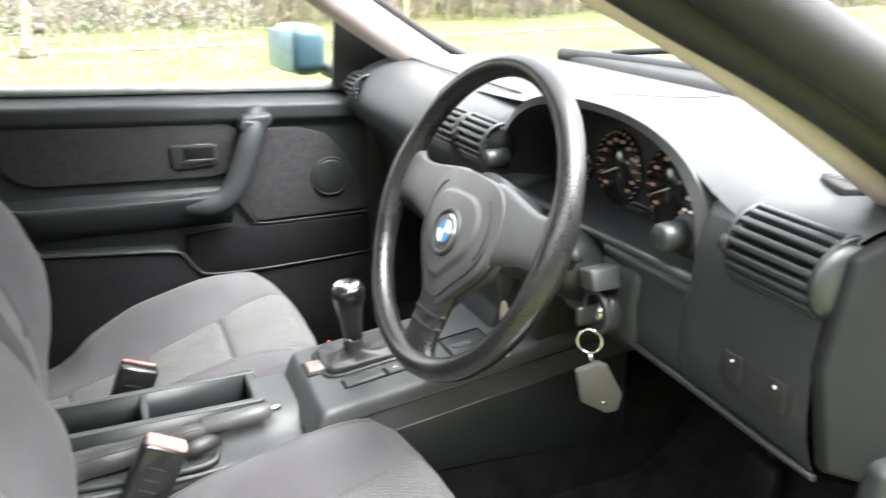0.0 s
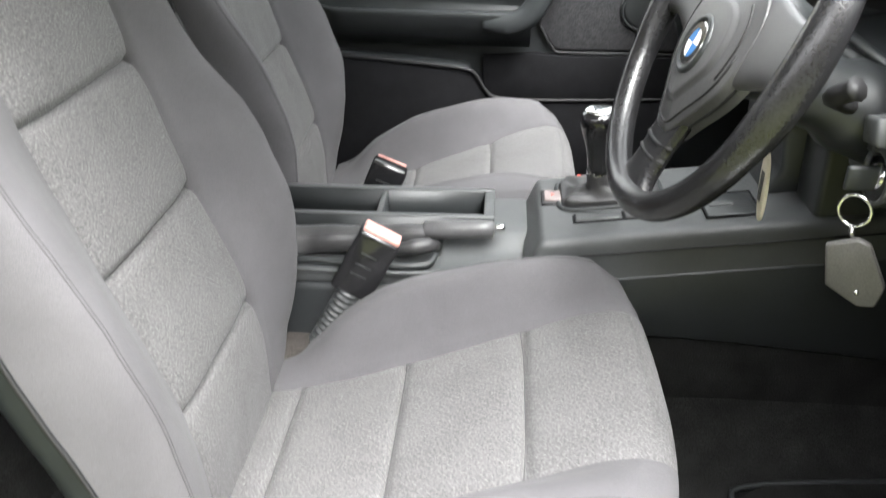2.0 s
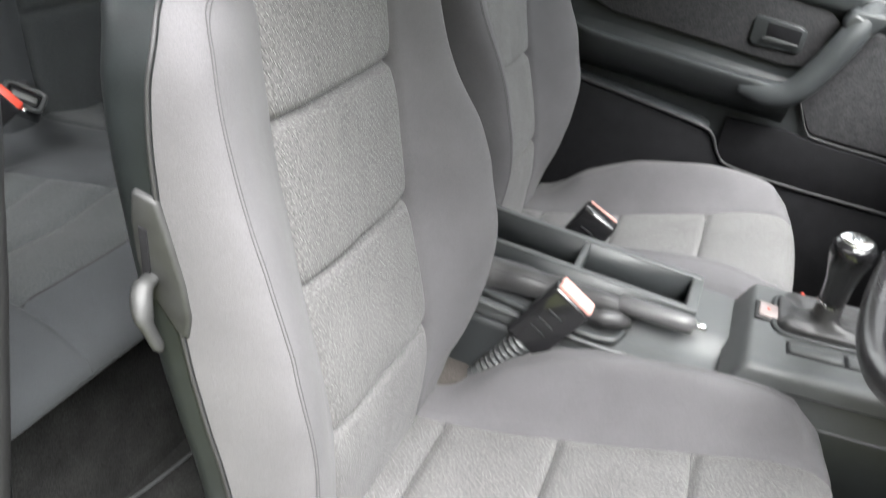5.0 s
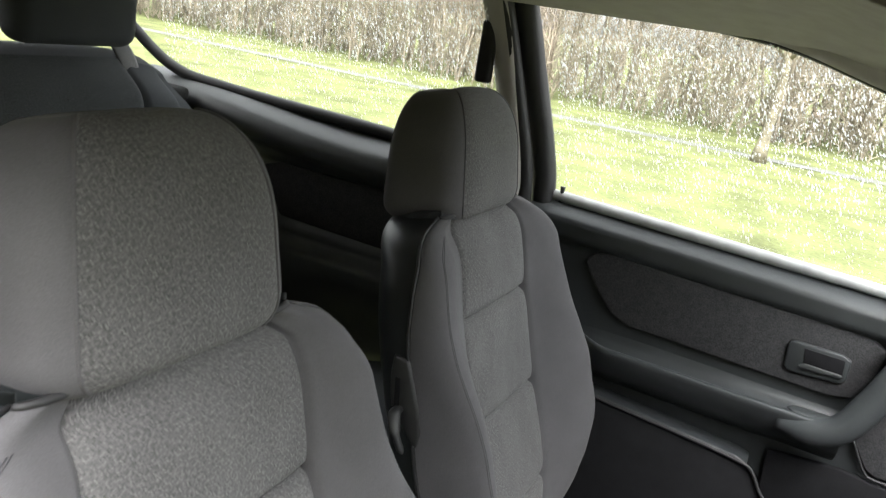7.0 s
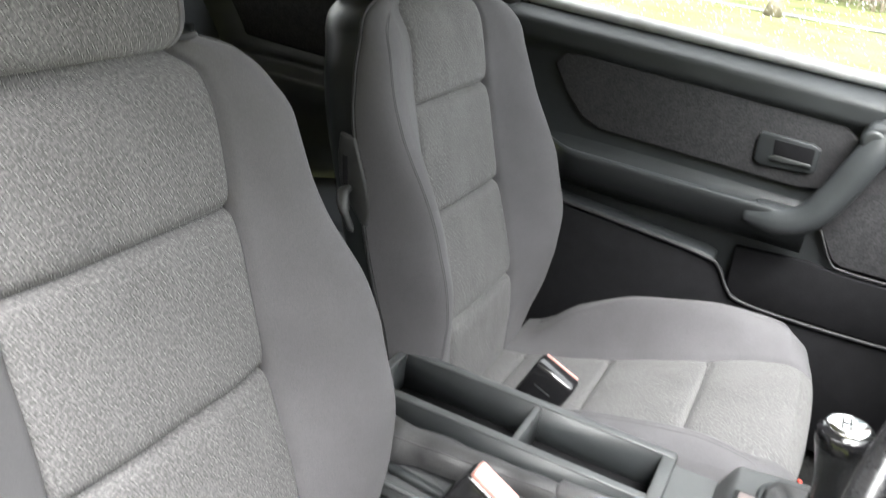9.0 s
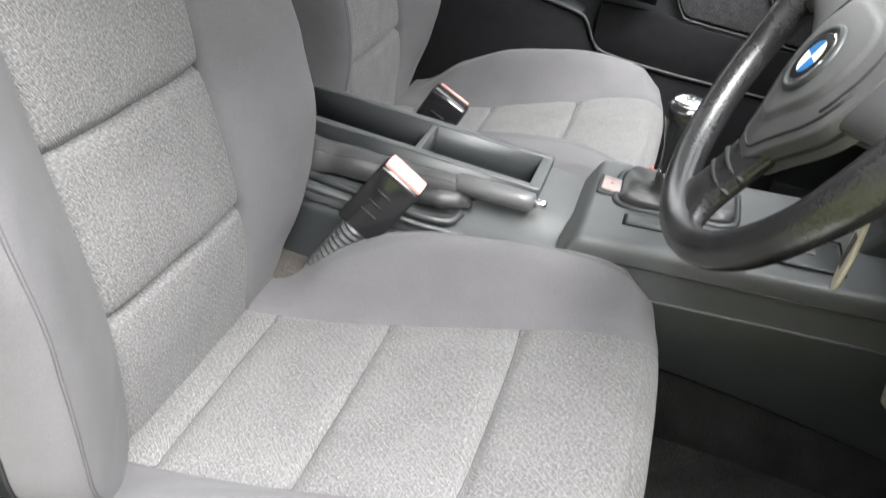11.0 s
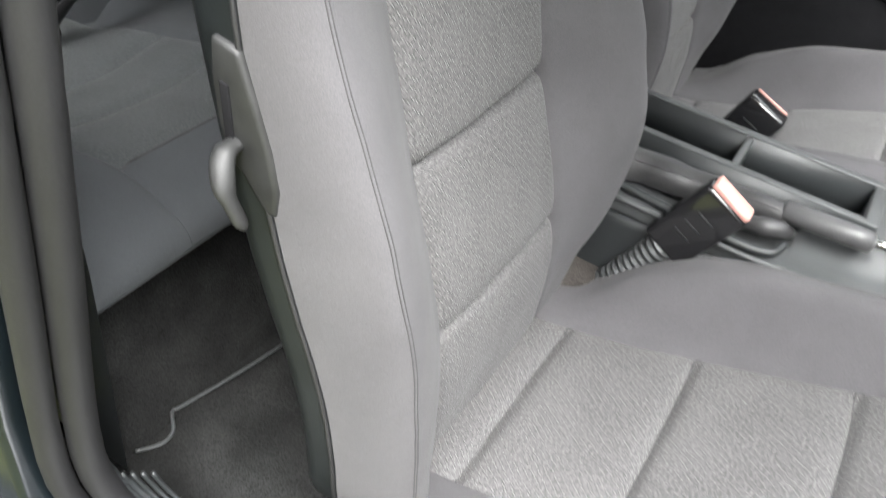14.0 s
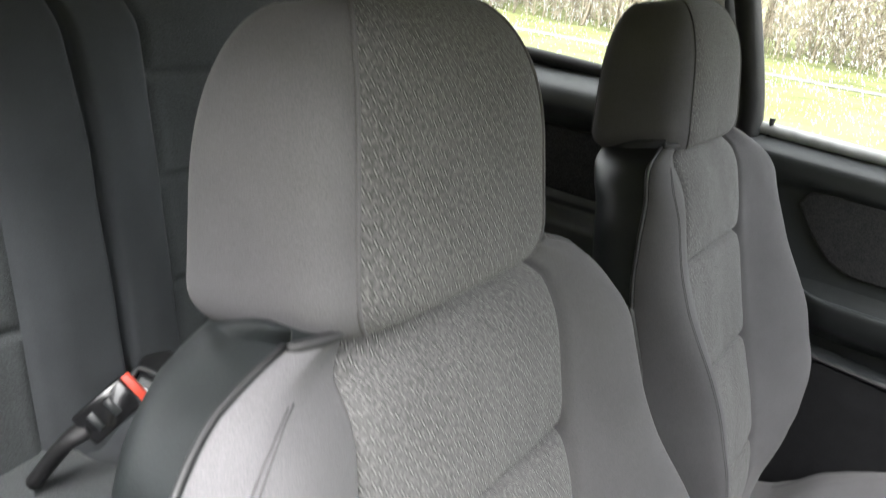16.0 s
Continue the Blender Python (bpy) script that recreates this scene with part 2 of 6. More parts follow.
def grid(name, fn, us, vs, mat, parent, label="", closed_v=False):
    """A sheet over two lists of parameters. fn gives the place; the cloth coordinates are metres along the sheet."""
    pts = [[Vector(fn(u, v)) for v in vs] for u in us]
    nu, nv = len(us), len(vs)
    verts = [p for row in pts for p in row]
    faces, cols = [], nv if closed_v else nv - 1
    for i in range(nu - 1):
        for j in range(cols):
            k = (j + 1) % nv
            faces.append((i * nv + j, i * nv + k, (i + 1) * nv + k, (i + 1) * nv + j))
    me = bpy.data.meshes.new(name)
    me.from_pydata(verts, [], faces)
    uv = me.uv_layers.new(name="cloth")
    mid = nv // 2
    run_u = [0.0]
    for i in range(1, nu):
        run_u.append(run_u[-1] + (pts[i][mid] - pts[i - 1][mid]).length)
    run_v = [0.0]
    for j in range(1, nv):
        run_v.append(run_v[-1] + (pts[nu // 2][j] - pts[nu // 2][j - 1]).length)
    flat = np.array([(run_u[l.vertex_index // nv], run_v[l.vertex_index % nv]) for l in me.loops], dtype=np.float32)
    uv.data.foreach_set("uv", flat.ravel())
    return finish(name, me, mat, parent, label)


def steps(a, b, n):
    return [a + (b - a) * i / n for i in range(n + 1)]


def box(bm, x0, x1, y0, y1, z0, z1, bevel=0.0, segs=2, m=None):
    r = bmesh.ops.create_cube(bm, size=1)
    vs = r["verts"]
    for v in vs:
        v.co = Vector(((x0 + x1) / 2 + v.co.x * (x1 - x0), (y0 + y1) / 2 + v.co.y * (y1 - y0), (z0 + z1) / 2 + v.co.z * (z1 - z0)))
    if bevel:
        es = {e for v in vs for e in v.link_edges}
        out = bmesh.ops.bevel(bm, geom=list(es), offset=bevel, segments=segs, profile=0.5, affect='EDGES')
        vs = list({v for f in out["faces"] for v in f.verts} | {v for v in vs if v.is_valid})
    if m is not None:
        bmesh.ops.transform(bm, matrix=m, verts=vs)
    return vs


def rbox(x0, x1, y0, y1, z0, z1, bevel=0.004, segs=2, m=None):
    bm = bmesh.new()
    box(bm, x0, x1, y0, y1, z0, z1, bevel, segs, m)
    return bm


def tube(bm, pts, radius, sides=8, closed=False, flat=1.0, up=Vector((0, 0, 1))):
    """A round or flattened rod along a few points; radius is a number or one for each point."""
    pts = [Vector(p) for p in pts]
    rings, n = [], len(pts)
    for i, p in enumerate(pts):
        a, b = (pts[i - 1], pts[(i + 1) % n]) if closed or 0 < i < n - 1 else ((pts[0], pts[1]) if i == 0 else (pts[-2], pts[-1]))
        d = (b - a).normalized()
        s = d.cross(up)
        if s.length < 1e-4:
            s = d.cross(Vector((1, 0, 0)))
        s.normalize()
        w = s.cross(d)
        r = radius if isinstance(radius, (int, float)) else radius[i]
        rings.append([bm.verts.new(p + r * (math.cos(2 * math.pi * k / sides) * s + flat * math.sin(2 * math.pi * k / sides) * w)) for k in range(sides)])
    for i in range(n if closed else n - 1):
        a, b = rings[i], rings[(i + 1) % n]
        for k in range(sides):
            bm.faces.new((a[k], a[(k + 1) % sides], b[(k + 1) % sides], b[k]))
    if not closed:
        bm.faces.new(rings[0][::-1])
        bm.faces.new(rings[-1])


def rod(pts, radius, sides=8, closed=False, flat=1.0, up=Vector((0, 0, 1))):
    bm = bmesh.new()
    tube(bm, pts, radius, sides, closed, flat, up)
    return bm


def spline(pts, n=8):
    """Points along a smooth line through a few places."""
    p = [Vector(q) for q in pts]
    p = [2 * p[0] - p[1]] + p + [2 * p[-1] - p[-2]]
    out = []
    for i in range(1, len(p) - 2):
        for k in range(n):
            t = k / n
            out.append(0.5 * ((2 * p[i]) + (p[i + 1] - p[i - 1]) * t + (2 * p[i - 1] - 5 * p[i] + 4 * p[i + 1] - p[i + 2]) * t * t + (3 * p[i] - p[i - 1] - 3 * p[i + 1] + p[i + 2]) * t**3))
    out.append(p[-2])
    return out


def prism(outline, axis, a, b, bevel=0.003, segs=2):
    """A plate: an outline in two axes, pushed along the third from a to b."""
    bm = bmesh.new()
    put = {"x": lambda p, c: (c, p[0], p[1]), "y": lambda p, c: (p[0], c, p[1]), "z": lambda p, c: (p[0], p[1], c)}[axis]
    lo = [bm.verts.new(put(p, a)) for p in outline]
    hi = [bm.verts.new(put(p, b)) for p in outline]
    n = len(outline)
    bm.faces.new(lo)
    bm.faces.new(hi[::-1])
    for i in range(n):
        bm.faces.new((lo[i], lo[(i + 1) % n], hi[(i + 1) % n], hi[i]))
    bmesh.ops.recalc_face_normals(bm, faces=bm.faces)
    if bevel:
        es = [e for e in bm.edges if len(e.link_faces) == 2 and e.calc_face_angle(0) > 0.6]
        bmesh.ops.bevel(bm, geom=es, offset=bevel, segments=segs, profile=0.5, affect='EDGES', clamp_overlap=True)
    return bm


# ---- ground and surroundings ----
def sheet(name, x0, x1, y0, y1, z, mat, label, category, n=2):
    bm = bmesh.new()
    bmesh.ops.create_grid(bm, x_segments=n, y_segments=n, size=0.5, matrix=Matrix.LocRotScale(((x0 + x1) / 2, (y0 + y1) / 2, z), None, (x1 - x0, y1 - y0, 1)))
    return tagged(part(name, bm, mat, None, label), label, category, kind="structure")


def strip(name, pts, width, z, mat, label, category):
    bm = bmesh.new()
    rows = []
    for i, p in enumerate(pts):
        a, b = Vector(pts[max(0, i - 1)]), Vector(pts[min(len(pts) - 1, i + 1)])
        d = (b - a).normalized()
        s = Vector((-d.y, d.x))
        rows.append([bm.verts.new((p[0] + k * s.x * width / 2, p[1] + k * s.y * width / 2, z)) for k in (-1, 1)])
    for r, q in zip(rows, rows[1:]):
        bm.faces.new((r[0], r[1], q[1], q[0]))
    return tagged(part(name, bm, mat, None, label), label, category, kind="structure")


sheet("ground", -400, 400, -400, 400, 0.0, M_GRASS, "mown green grass of a park, wet", "ground")
strip("path", [(-60, 13.5), (-25, 12.2), (-8, 11.6), (6, 11.8), (14, 13.0), (40, 21)], 0.42, 0.01, M_PATH, "narrow pale gravel footpath across the grass", "path")


def thicket(name, label, count, x0, x1, y0, y1, seed, tall=8.0):
    """Bare winter saplings and scrub: thin tapered stems with side twigs, in one mesh."""
    rng = random.Random(seed)
    verts, faces = [], []

    def stick(p, q, r0, r1):
        d = (q - p).normalized()
        s = d.cross(Vector((0.3, 1, 0.1))).normalized()
        w = s.cross(d)
        k = len(verts)
        for c, r in ((p, r0), (q, r1)):
            for a in range(3):
                t = 2 * math.pi * a / 3
                verts.append(c + r * (math.cos(t) * s + math.sin(t) * w))
        for a in range(3):
            b = (a + 1) % 3
            faces.append((k + a, k + b, k + 3 + b, k + 3 + a))

    for _ in range(count):
        base = Vector((rng.uniform(x0, x1), rng.uniform(y0, y1), 0))
        h = tall * rng.uniform(0.35, 1.0)
        lean = Vector((rng.gauss(0, 0.06), rng.gauss(0, 0.06), 1))
        r = 0.0065 * h * rng.uniform(0.4, 1.5)
        p, n = base, 5
        for i in range(n):
            q = p + lean * (h / n) + Vector((rng.gauss(0, 0.06), rng.gauss(0, 0.06), 0)) * h / n
            stick(p, q, r * (1 - i / n), r * (1 - (i + 1) / n) + 0.004)
            for _ in range(4):
                f = rng.random()
                a = rng.uniform(0, 2 * math.pi)
                o = p.lerp(q, f)
                ln = h * rng.uniform(0.06, 0.2)
                tip = o + Vector((math.cos(a), math.sin(a), rng.uniform(0.6, 1.6))) * ln * 0.7
                stick(o, tip, 0.012, 0.005)
                for _ in range(2):
                    o2 = o.lerp(tip, rng.uniform(0.3, 0.9))
                    stick(o2, o2 + Vector((rng.gauss(0, 1), rng.gauss(0, 1), rng.uniform(0.3, 1.4))) * ln * 0.4, 0.007, 0.004)
            p = q
    me = bpy.data.meshes.new(name)
    me.from_pydata(verts, [], faces)
    return tagged(finish(name, me, M_TWIG, None, label), label, "trees", kind="stuff")


thicket("thicket", "dense row of bare brown winter saplings and scrub", 800, -34, 26, 14.5, 21, 3, tall=6.4)
thicket("hedge", "low tangle of bare brown bushes under the trees", 1500, -36, 28, 14.0, 18.5, 5, tall=3.2)
# unseen dark blocks, added to cut the low light through the open door
bm_w = bmesh.new()
for k in range(40):
    x0 = -60 + 3.0 * k
    box(bm_w, x0, x0 + 3.2, -10.5 - (k % 3) * 0.6, -9 - (k % 3) * 0.6, 0, 7.5 + 2.0 * math.sin(k * 2.3) + 1.2 * math.sin(k * 5.1))
tagged(part("light_blocker", bm_w, M_BLOCKER, None, "unseen row of dark blocks added to hold back low light at the open door", smooth_faces=False), "unseen row of dark blocks added to hold back low light at the open door", "woodland", kind="structure")
thicket("far_trees", "bare brown trees across the park", 260, 34, 60, -30, 30, 8, tall=9.0)


def park_tree(x, y, h):
    t = thing("tree", "single bare tree with a mossy trunk on the grass", "tree", (x, y, 0), group="park trees")
    rng = random.Random(int(x * 10) + 77)
    trunk = spline([(x, y, 0), (x + 0.05, y, 1.2), (x - 0.04, y + 0.1, 2.6), (x + 0.1, y, h)], 6)
    part("trunk", rod(trunk, [0.075 * (1 - 0.8 * i / len(trunk)) + (0.05 if i == 0 else 0.02 if i == 1 else 0) for i in range(len(trunk))], 9), M_TRUNK, t)
    bm = bmesh.new()
    for i in range(26):
        o = trunk[rng.randrange(7, len(trunk))]
        a = rng.uniform(0, 6.28)
        ln = rng.uniform(0.7, 2.0)
        tip = o + Vector((math.cos(a), math.sin(a), 0.8)) * ln
        tube(bm, [o, o.lerp(tip, 0.5) + Vector((0, 0, 0.1)), tip], [0.04, 0.025, 0.006], 5)
        for _ in range(5):
            q = o.lerp(tip, rng.uniform(0.3, 1))
            tube(bm, [q, q + Vector((rng.gauss(0, 0.4), rng.gauss(0, 0.4), rng.uniform(0.1, 0.7)))], [0.012, 0.004], 4)
    part("crown", bm, M_TWIG, t)


park_tree(-0.75, 11.2, 6.0)
park_tree(4.3, 10.5, 6.5)
park_tree(17.0, 3.0, 7.0)

# ---- the car's shell ----
FLOOR = 0.31
grid_floor = thing("floor", "black carpeted car floor with a raised tunnel", "car floor", (0, 0, FLOOR), kind="structure")
grid("carpet", lambda u, v: (u, v, FLOOR + 0.12 * smooth(0.15, 0.09, abs(v)) + 0.10 * smooth(0.62, 0.655, abs(v)) * smooth(-0.3, -0.2, u) + 0.30 * smooth(0.88, 1.2, u)
     + 0.004 * noise.noise((u * 9, v * 9, 0))), steps(-0.42, 1.2, 90), steps(-0.655, 0.69, 70), M_CARPET, grid_floor)
grid("rear_footwell_wall", lambda u, v: (-0.318 - 0.075 * u + 0.006 * noise.noise((u * 2, v * 7, 3.0)), v, FLOOR + 0.225 * u), steps(0, 1, 12), steps(-0.6, 0.62, 40), M_CARPET, grid_floor)
part("tunnel_cover", rbox(-0.22, 0.115, -0.150, 0.145, 0.33, 0.462, 0.02, 3), M_CARPET_L, grid_floor, "worn brown-grey tunnel carpet")
part("carpet_edge", rod(spline([(-0.285, -0.30, 0.320), (-0.298, -0.397, 0.320), (-0.318, -0.495, 0.320), (-0.322, -0.512, 0.320), (-0.302, -0.530, 0.320), (-0.299, -0.550, 0.320), (-0.312, -0.575, 0.322)], 6), 0.0022, 6), M_TRIM_L, grid_floor, "grey sewn carpet edge")

bulk = thing("bulkhead", "dark carpeted bulkhead in front of the footwells", "bulkhead", (1.2, 0, 0.31), kind="structure")
part("wall", rbox(1.16, 1.22, -0.70, 0.70, 0.31, 0.98, 0.0), M_CARPET, bulk)
part("side", rbox(0.72, 1.2, -0.70, -0.665, 0.31, 0.80, 0.01), M_TRIM, bulk)
part("side", rbox(0.63, 1.2, 0.685, 0.72, 0.31, 1.0, 0.01), M_TRIM, bulk)

roof = thing("ceiling", "grey cloth headliner of the car roof", "headliner", (0, 0, 1.36), kind="structure")
grid("lining", lambda u, v: (u, v, 1.385 - 0.05 * (abs(v) / 0.57) ** 3 - 0.05 * smooth(0.1, 0.38, u) - 0.04 * smooth(-0.8, -1.25, u)), steps(-1.25, 0.36, 24), steps(-0.57, 0.57, 24), M_HEAD, roof)
grid("skin", lambda u, v: (u, v, 1.415 - 0.05 * (abs(v) / 0.57) ** 3 - 0.05 * smooth(0.1, 0.38, u) - 0.04 * smooth(-0.8, -1.25, u)), steps(-1.28, 0.39, 12), steps(-0.60, 0.60, 12), M_PAINT, roof)


def pillar(name, label, pts, radius, flat, mat):
    ob = tagged(part(name, rod(spline(pts, 6), radius, 12, flat=flat), mat, None, label), label, "pillar trim", kind="structure")
    return ob


# windscreen pillars: pale trim inside, dark body and seal outside
pillar("trim_1", "pale beige windscreen pillar trim", [(0.95, 0.625, 0.93), (0.79, 0.620, 1.025), (0.58, 0.605, 1.165), (0.33, 0.56, 1.335)], 0.040, 1.0, M_BEIGE)
pillar("trim_2", "pale beige windscreen pillar trim", [(0.93, -0.622, 0.925), (0.762, -0.614, 1.040), (0.569, -0.606, 1.161), (0.40, -0.585, 1.250), (0.22, -0.56, 1.34)], 0.0145, 1.0, M_BEIGE)
pillar("trim_3", "black rubber door seal along the windscreen pillar", [(0.95, -0.650, 0.950), (0.712, -0.642, 1.098), (0.584, -0.636, 1.170), (0.45, -0.615, 1.24), (0.26, -0.58, 1.36)], 0.024, 1.0, M_RUBBER)
pillar("trim_4", "dark painted windscreen pillar of the body", [(1.00, -0.70, 0.95), (0.653, -0.684, 1.148), (0.56, -0.678, 1.198), (0.35, -0.62, 1.33)], 0.026, 1.0, M_RUBBER)
pillar("trim_5", "black outer windscreen pillar", [(0.98, 0.665, 0.985), (0.80, 0.655, 1.08), (0.55, 0.615, 1.245), (0.33, 0.58, 1.385)], 0.012, 1.0, M_RUBBER)
part_m = prism([(0.585, 0.975), (0.64, 0.965), (0.80, 1.02), (0.66, 1.15), (0.60, 1.17)], "y", 0.675, 0.69, 0.004)
tagged(part("trim_6", part_m, M_RUBBER, None, "black triangular mirror cover"), "black triangular mirror cover in the window corner", "trim", kind="structure")

# passenger side centre pillar, window frames and cant rail
bp = thing("trim_7", "dark centre pillar with pale upper trim", "pillar trim", (-0.30, 0.66, 0.95), kind="structure")
part("cover", rod(spline([(-0.318, 0.675, 0.90), (-0.325, 0.672, 1.05), (-0.36, 0.645, 1.22), (-0.395, 0.60, 1.37)], 5), [0.036] * 15 + [0.04], 10, flat=0.6), M_HEAD, bp)
part("door_frame", rod(spline([(-0.262, 0.70, 0.98), (-0.272, 0.695, 1.06), (-0.315, 0.665, 1.23), (-0.345, 0.625, 1.36)], 5), 0.023, 8), M_RUBBER, bp, "black window frame with rubber seal")
part("seal", rod(spline([(-0.292, 0.672, 0.98), (-0.30, 0.665, 1.06), (-0.34, 0.635, 1.22), (-0.372, 0.595, 1.36)], 5), 0.016, 8), M_RUBBER, bp)
part("belt_slot", rbox(-0.405, -0.375, 0.605, 0.625, 1.19, 1.30, 0.006), M_RUBBER, bp)
part("cant_rail", rod(spline([(-1.2, 0.55, 1.31), (-0.8, 0.58, 1.355), (-0.3, 0.60, 1.375), (0.05, 0.59, 1.368), (0.24, 0.575, 1.325), (0.36, 0.57, 1.29)], 6), 0.032, 10), M_HEAD, bp)
part("cant_seal", rod(spline([(-1.2, 0.585, 1.295), (-0.8, 0.612, 1.335), (-0.3, 0.632, 1.352), (0.05, 0.622, 1.342), (0.24, 0.607, 1.30), (0.40, 0.60, 1.25)], 6), 0.010, 8), M_RUBBER, bp)

# rear quarter on the passenger side
rq = thing("wall_side", "black moulded trim beside the rear seat, its panel paled for the light there", "side trim", (-0.75, 0.66, 0.35), kind="structure")


QUARTER_Y = curve((-0.01, 0.685), (0.0, 0.672), (0.014, 0.640), (0.034, 0.612), (0.056, 0.606), (0.076, 0.616), (0.090, 0.634), (0.104, 0.638), (0.30, 0.640), (0.75, 0.640))


def quarter(x, z):
    top = 1.040 + 0.04 * smooth(-0.6, -1.15, x)
    zz = 0.33 + (top - 0.33) * z
    y = QUARTER_Y(top - zz)
    edge = smooth(-0.93, -0.86, x - 0.25 * smooth(0.95, 0.80, zz) * 0.3)
    y += 0.016 * edge * smooth(0.80, 0.83, zz) * smooth(0.955, 0.935, zz)
    tray = smooth(-0.96, -0.88, x)
    y -= 0.042 * smooth(0.62, 0.755, zz) * smooth(0.795, 0.768, zz) * tray
    y += 0.010 * math.exp(-((zz - 0.785) / 0.010) ** 2) * tray
    return (x, y, zz)


# paler plastic than the door skin, to put the light here into the colour
grid("panel", quarter, steps(-1.25, -0.335, 80), steps(0, 1, 130), M_TRIM_L, rq)
part("cloth_insert", prism([(-0.90, 0.86), (-0.86, 0.825), (-0.42, 0.812), (-0.36, 0.812), (-0.36, 0.934), (-0.42, 0.936), (-0.84, 0.940), (-0.885, 0.925)], "y", 0.647, 0.662, 0.004), M_DOORCLOTH, rq, "dark cloth insert")
part("window_rail", rod(spline([(-1.30, 0.60, 1.20), (-1.17, 0.648, 1.092), (-1.0, 0.662, 1.066), (-0.6, 0.672, 1.05), (-0.33, 0.680, 1.035)], 6), 0.013, 8), M_RUBBER, rq)

# driver's side body behind the door opening
bd = thing("wall_side", "dark trim and painted body round the open door", "side trim", (-0.6, -0.66, 0.35), kind="structure")
grid("inner_panel", lambda x, z: (x, -0.60 - 0.02 * smooth(0.6, 0.9, z), z), steps(-1.25, -0.295, 20), steps(0.33, 1.02, 20), M_TRIM, bd)
SEAL = [(-0.33, -0.60, 1.35), (-0.255, -0.635, 1.18), (-0.212, -0.655, 1.02), (-0.205, -0.668, 0.88), (-0.217, -0.672, 0.72), (-0.236, -0.672, 0.56), (-0.24, -0.668, 0.46), (-0.222, -0.655, 0.395), (-0.165, -0.645, 0.367), (-0.08, -0.645, 0.358), (0.1, -0.645, 0.357), (0.5, -0.648, 0.357), (0.80, -0.65, 0.37)]
path = spline(SEAL, 10)
part("door_seal", rod(path, 0.014, 10), M_RUBBER, bd, "ribbed black rubber door seal")
for k, r in ((0.020, 0.005), (0.030, 0.004)):
    part("seal_lip", rod([p + Vector((-0.2 * k if p.z > 0.45 else 0, 0.6 * k if p.z < 0.42 else 0.4 * k, 0.2 * k)) for p in path], r, 6), M_TRIM, bd)
part("outer_flange", rod([p + Vector((-0.012, -0.024, -0.006)) for p in path if p.z > 0.375], 0.012, 8), M_RUBBER, bd, "dark painted body flange, wet")
part("rear_body", prism([(-0.26, 1.02), (-0.235, 0.86), (-0.25, 0.70), (-0.27, 0.55), (-0.27, 0.44), (-0.245, 0.37), (-0.22, 0.335), (-0.22, 0.28), (-1.3, 0.28), (-1.3, 1.02)], "y", -0.72, -0.675, 0.008), M_PAINT, bd, "dark painted rear wing, wet")
part("centre_pillar", rod(spline([(-0.29, -0.645, 0.95), (-0.32, -0.64, 1.12), (-0.385, -0.60, 1.36)], 6), 0.03, 10), M_TRIM, bd)

part("cant_rail", rod(spline([(-1.2, -0.56, 1.325), (-0.8, -0.595, 1.365), (-0.3, -0.615, 1.385), (0.05, -0.605, 1.378), (0.24, -0.592, 1.345), (0.36, -0.58, 1.30)], 6), 0.030, 10), M_RUBBER, bd)
part("wing_foot", rbox(-1.3, -0.205, -0.80, -0.66, 0.20, 0.345, 0.012, 3), M_PAINT, bd, "dark painted sill end, wet")

sill = thing("trim_8", "scuffed silver sill under the open door", "door sill", (0.2, -0.68, 0.30), kind="structure")
part("sill_body", rbox(-0.21, 1.0, -0.80, -0.660, 0.22, 0.348, 0.012, 3), M_SILVER, sill, "pale painted sill, scuffed and wet")
for k in range(4):
    part("rib", rod([Vector((p.x + (0.006 * k if p.x < -0.12 else 0), p.y + 0.017 + 0.0065 * k, p.z + 0.006 - 0.002 * k)) for p in path if p.z < 0.43], 0.0024, 6), M_TRIM, sill, "ribbed black sill strip")


# ---- glass ----
def pane(name, label, fn, us, vs):
    ob = grid(name, fn, us, vs, M_GLASS, None, label)
    ob.visible_shadow = False
    return tagged(ob, label, "window", kind="structure")


def side_glass(x, z):
    return (x, 0.712 - 0.36 * max(0, z - 1.0) ** 1.15, z)


pane("window_1", "wet side window of the passenger door", side_glass, steps(-0.27, 0.62, 8), steps(0.98, 1.345, 8))
pane("window_2", "wet rear side window", lambda x, z: (x, side_glass(x, z)[1] - 0.02, z), steps(-1.27, -0.36, 8), steps(1.03, 1.335, 8))
pane("window_3", "wide wet windscreen", lambda u, v: (1.17 - 0.83 * u + 0.10 * (1 - v * v), v * (0.66 - 0.09 * u), 1.0 + 0.365 * u), steps(0, 1, 8), steps(-1, 1, 12))


def droplets(name, label, place, count, seed, size=0.0010):
    rng = random.Random(seed)
    verts, faces = [], []
    for _ in range(count):
        p, r = Vector(place(rng.random(), rng.random())), size * rng.choice((0.5, 0.6, 0.8, 0.8, 1.0, 1.5))
        ln = r * rng.uniform(1.2, 4.0)
        d = Vector((0.45, 0, -1)).normalized()
        s = d.cross(Vector((0, 1, 0)))
        k = len(verts)
        verts += [p + d * ln, p + s * r, p - d * ln, p - s * r, p + Vector((0, 0.7 * r, 0)), p - Vector((0, 0.0003, 0))]
        faces += [(k + a, k + (a + 1) % 4, k + 4) for a in range(4)] + [(k + (a + 1) % 4, k + a, k + 5) for a in range(4)]
    me = bpy.data.meshes.new(name)
    me.from_pydata(verts, [], faces)
    return tagged(finish(name, me, M_DROP, None, label), label, "raindrops", kind="stuff")


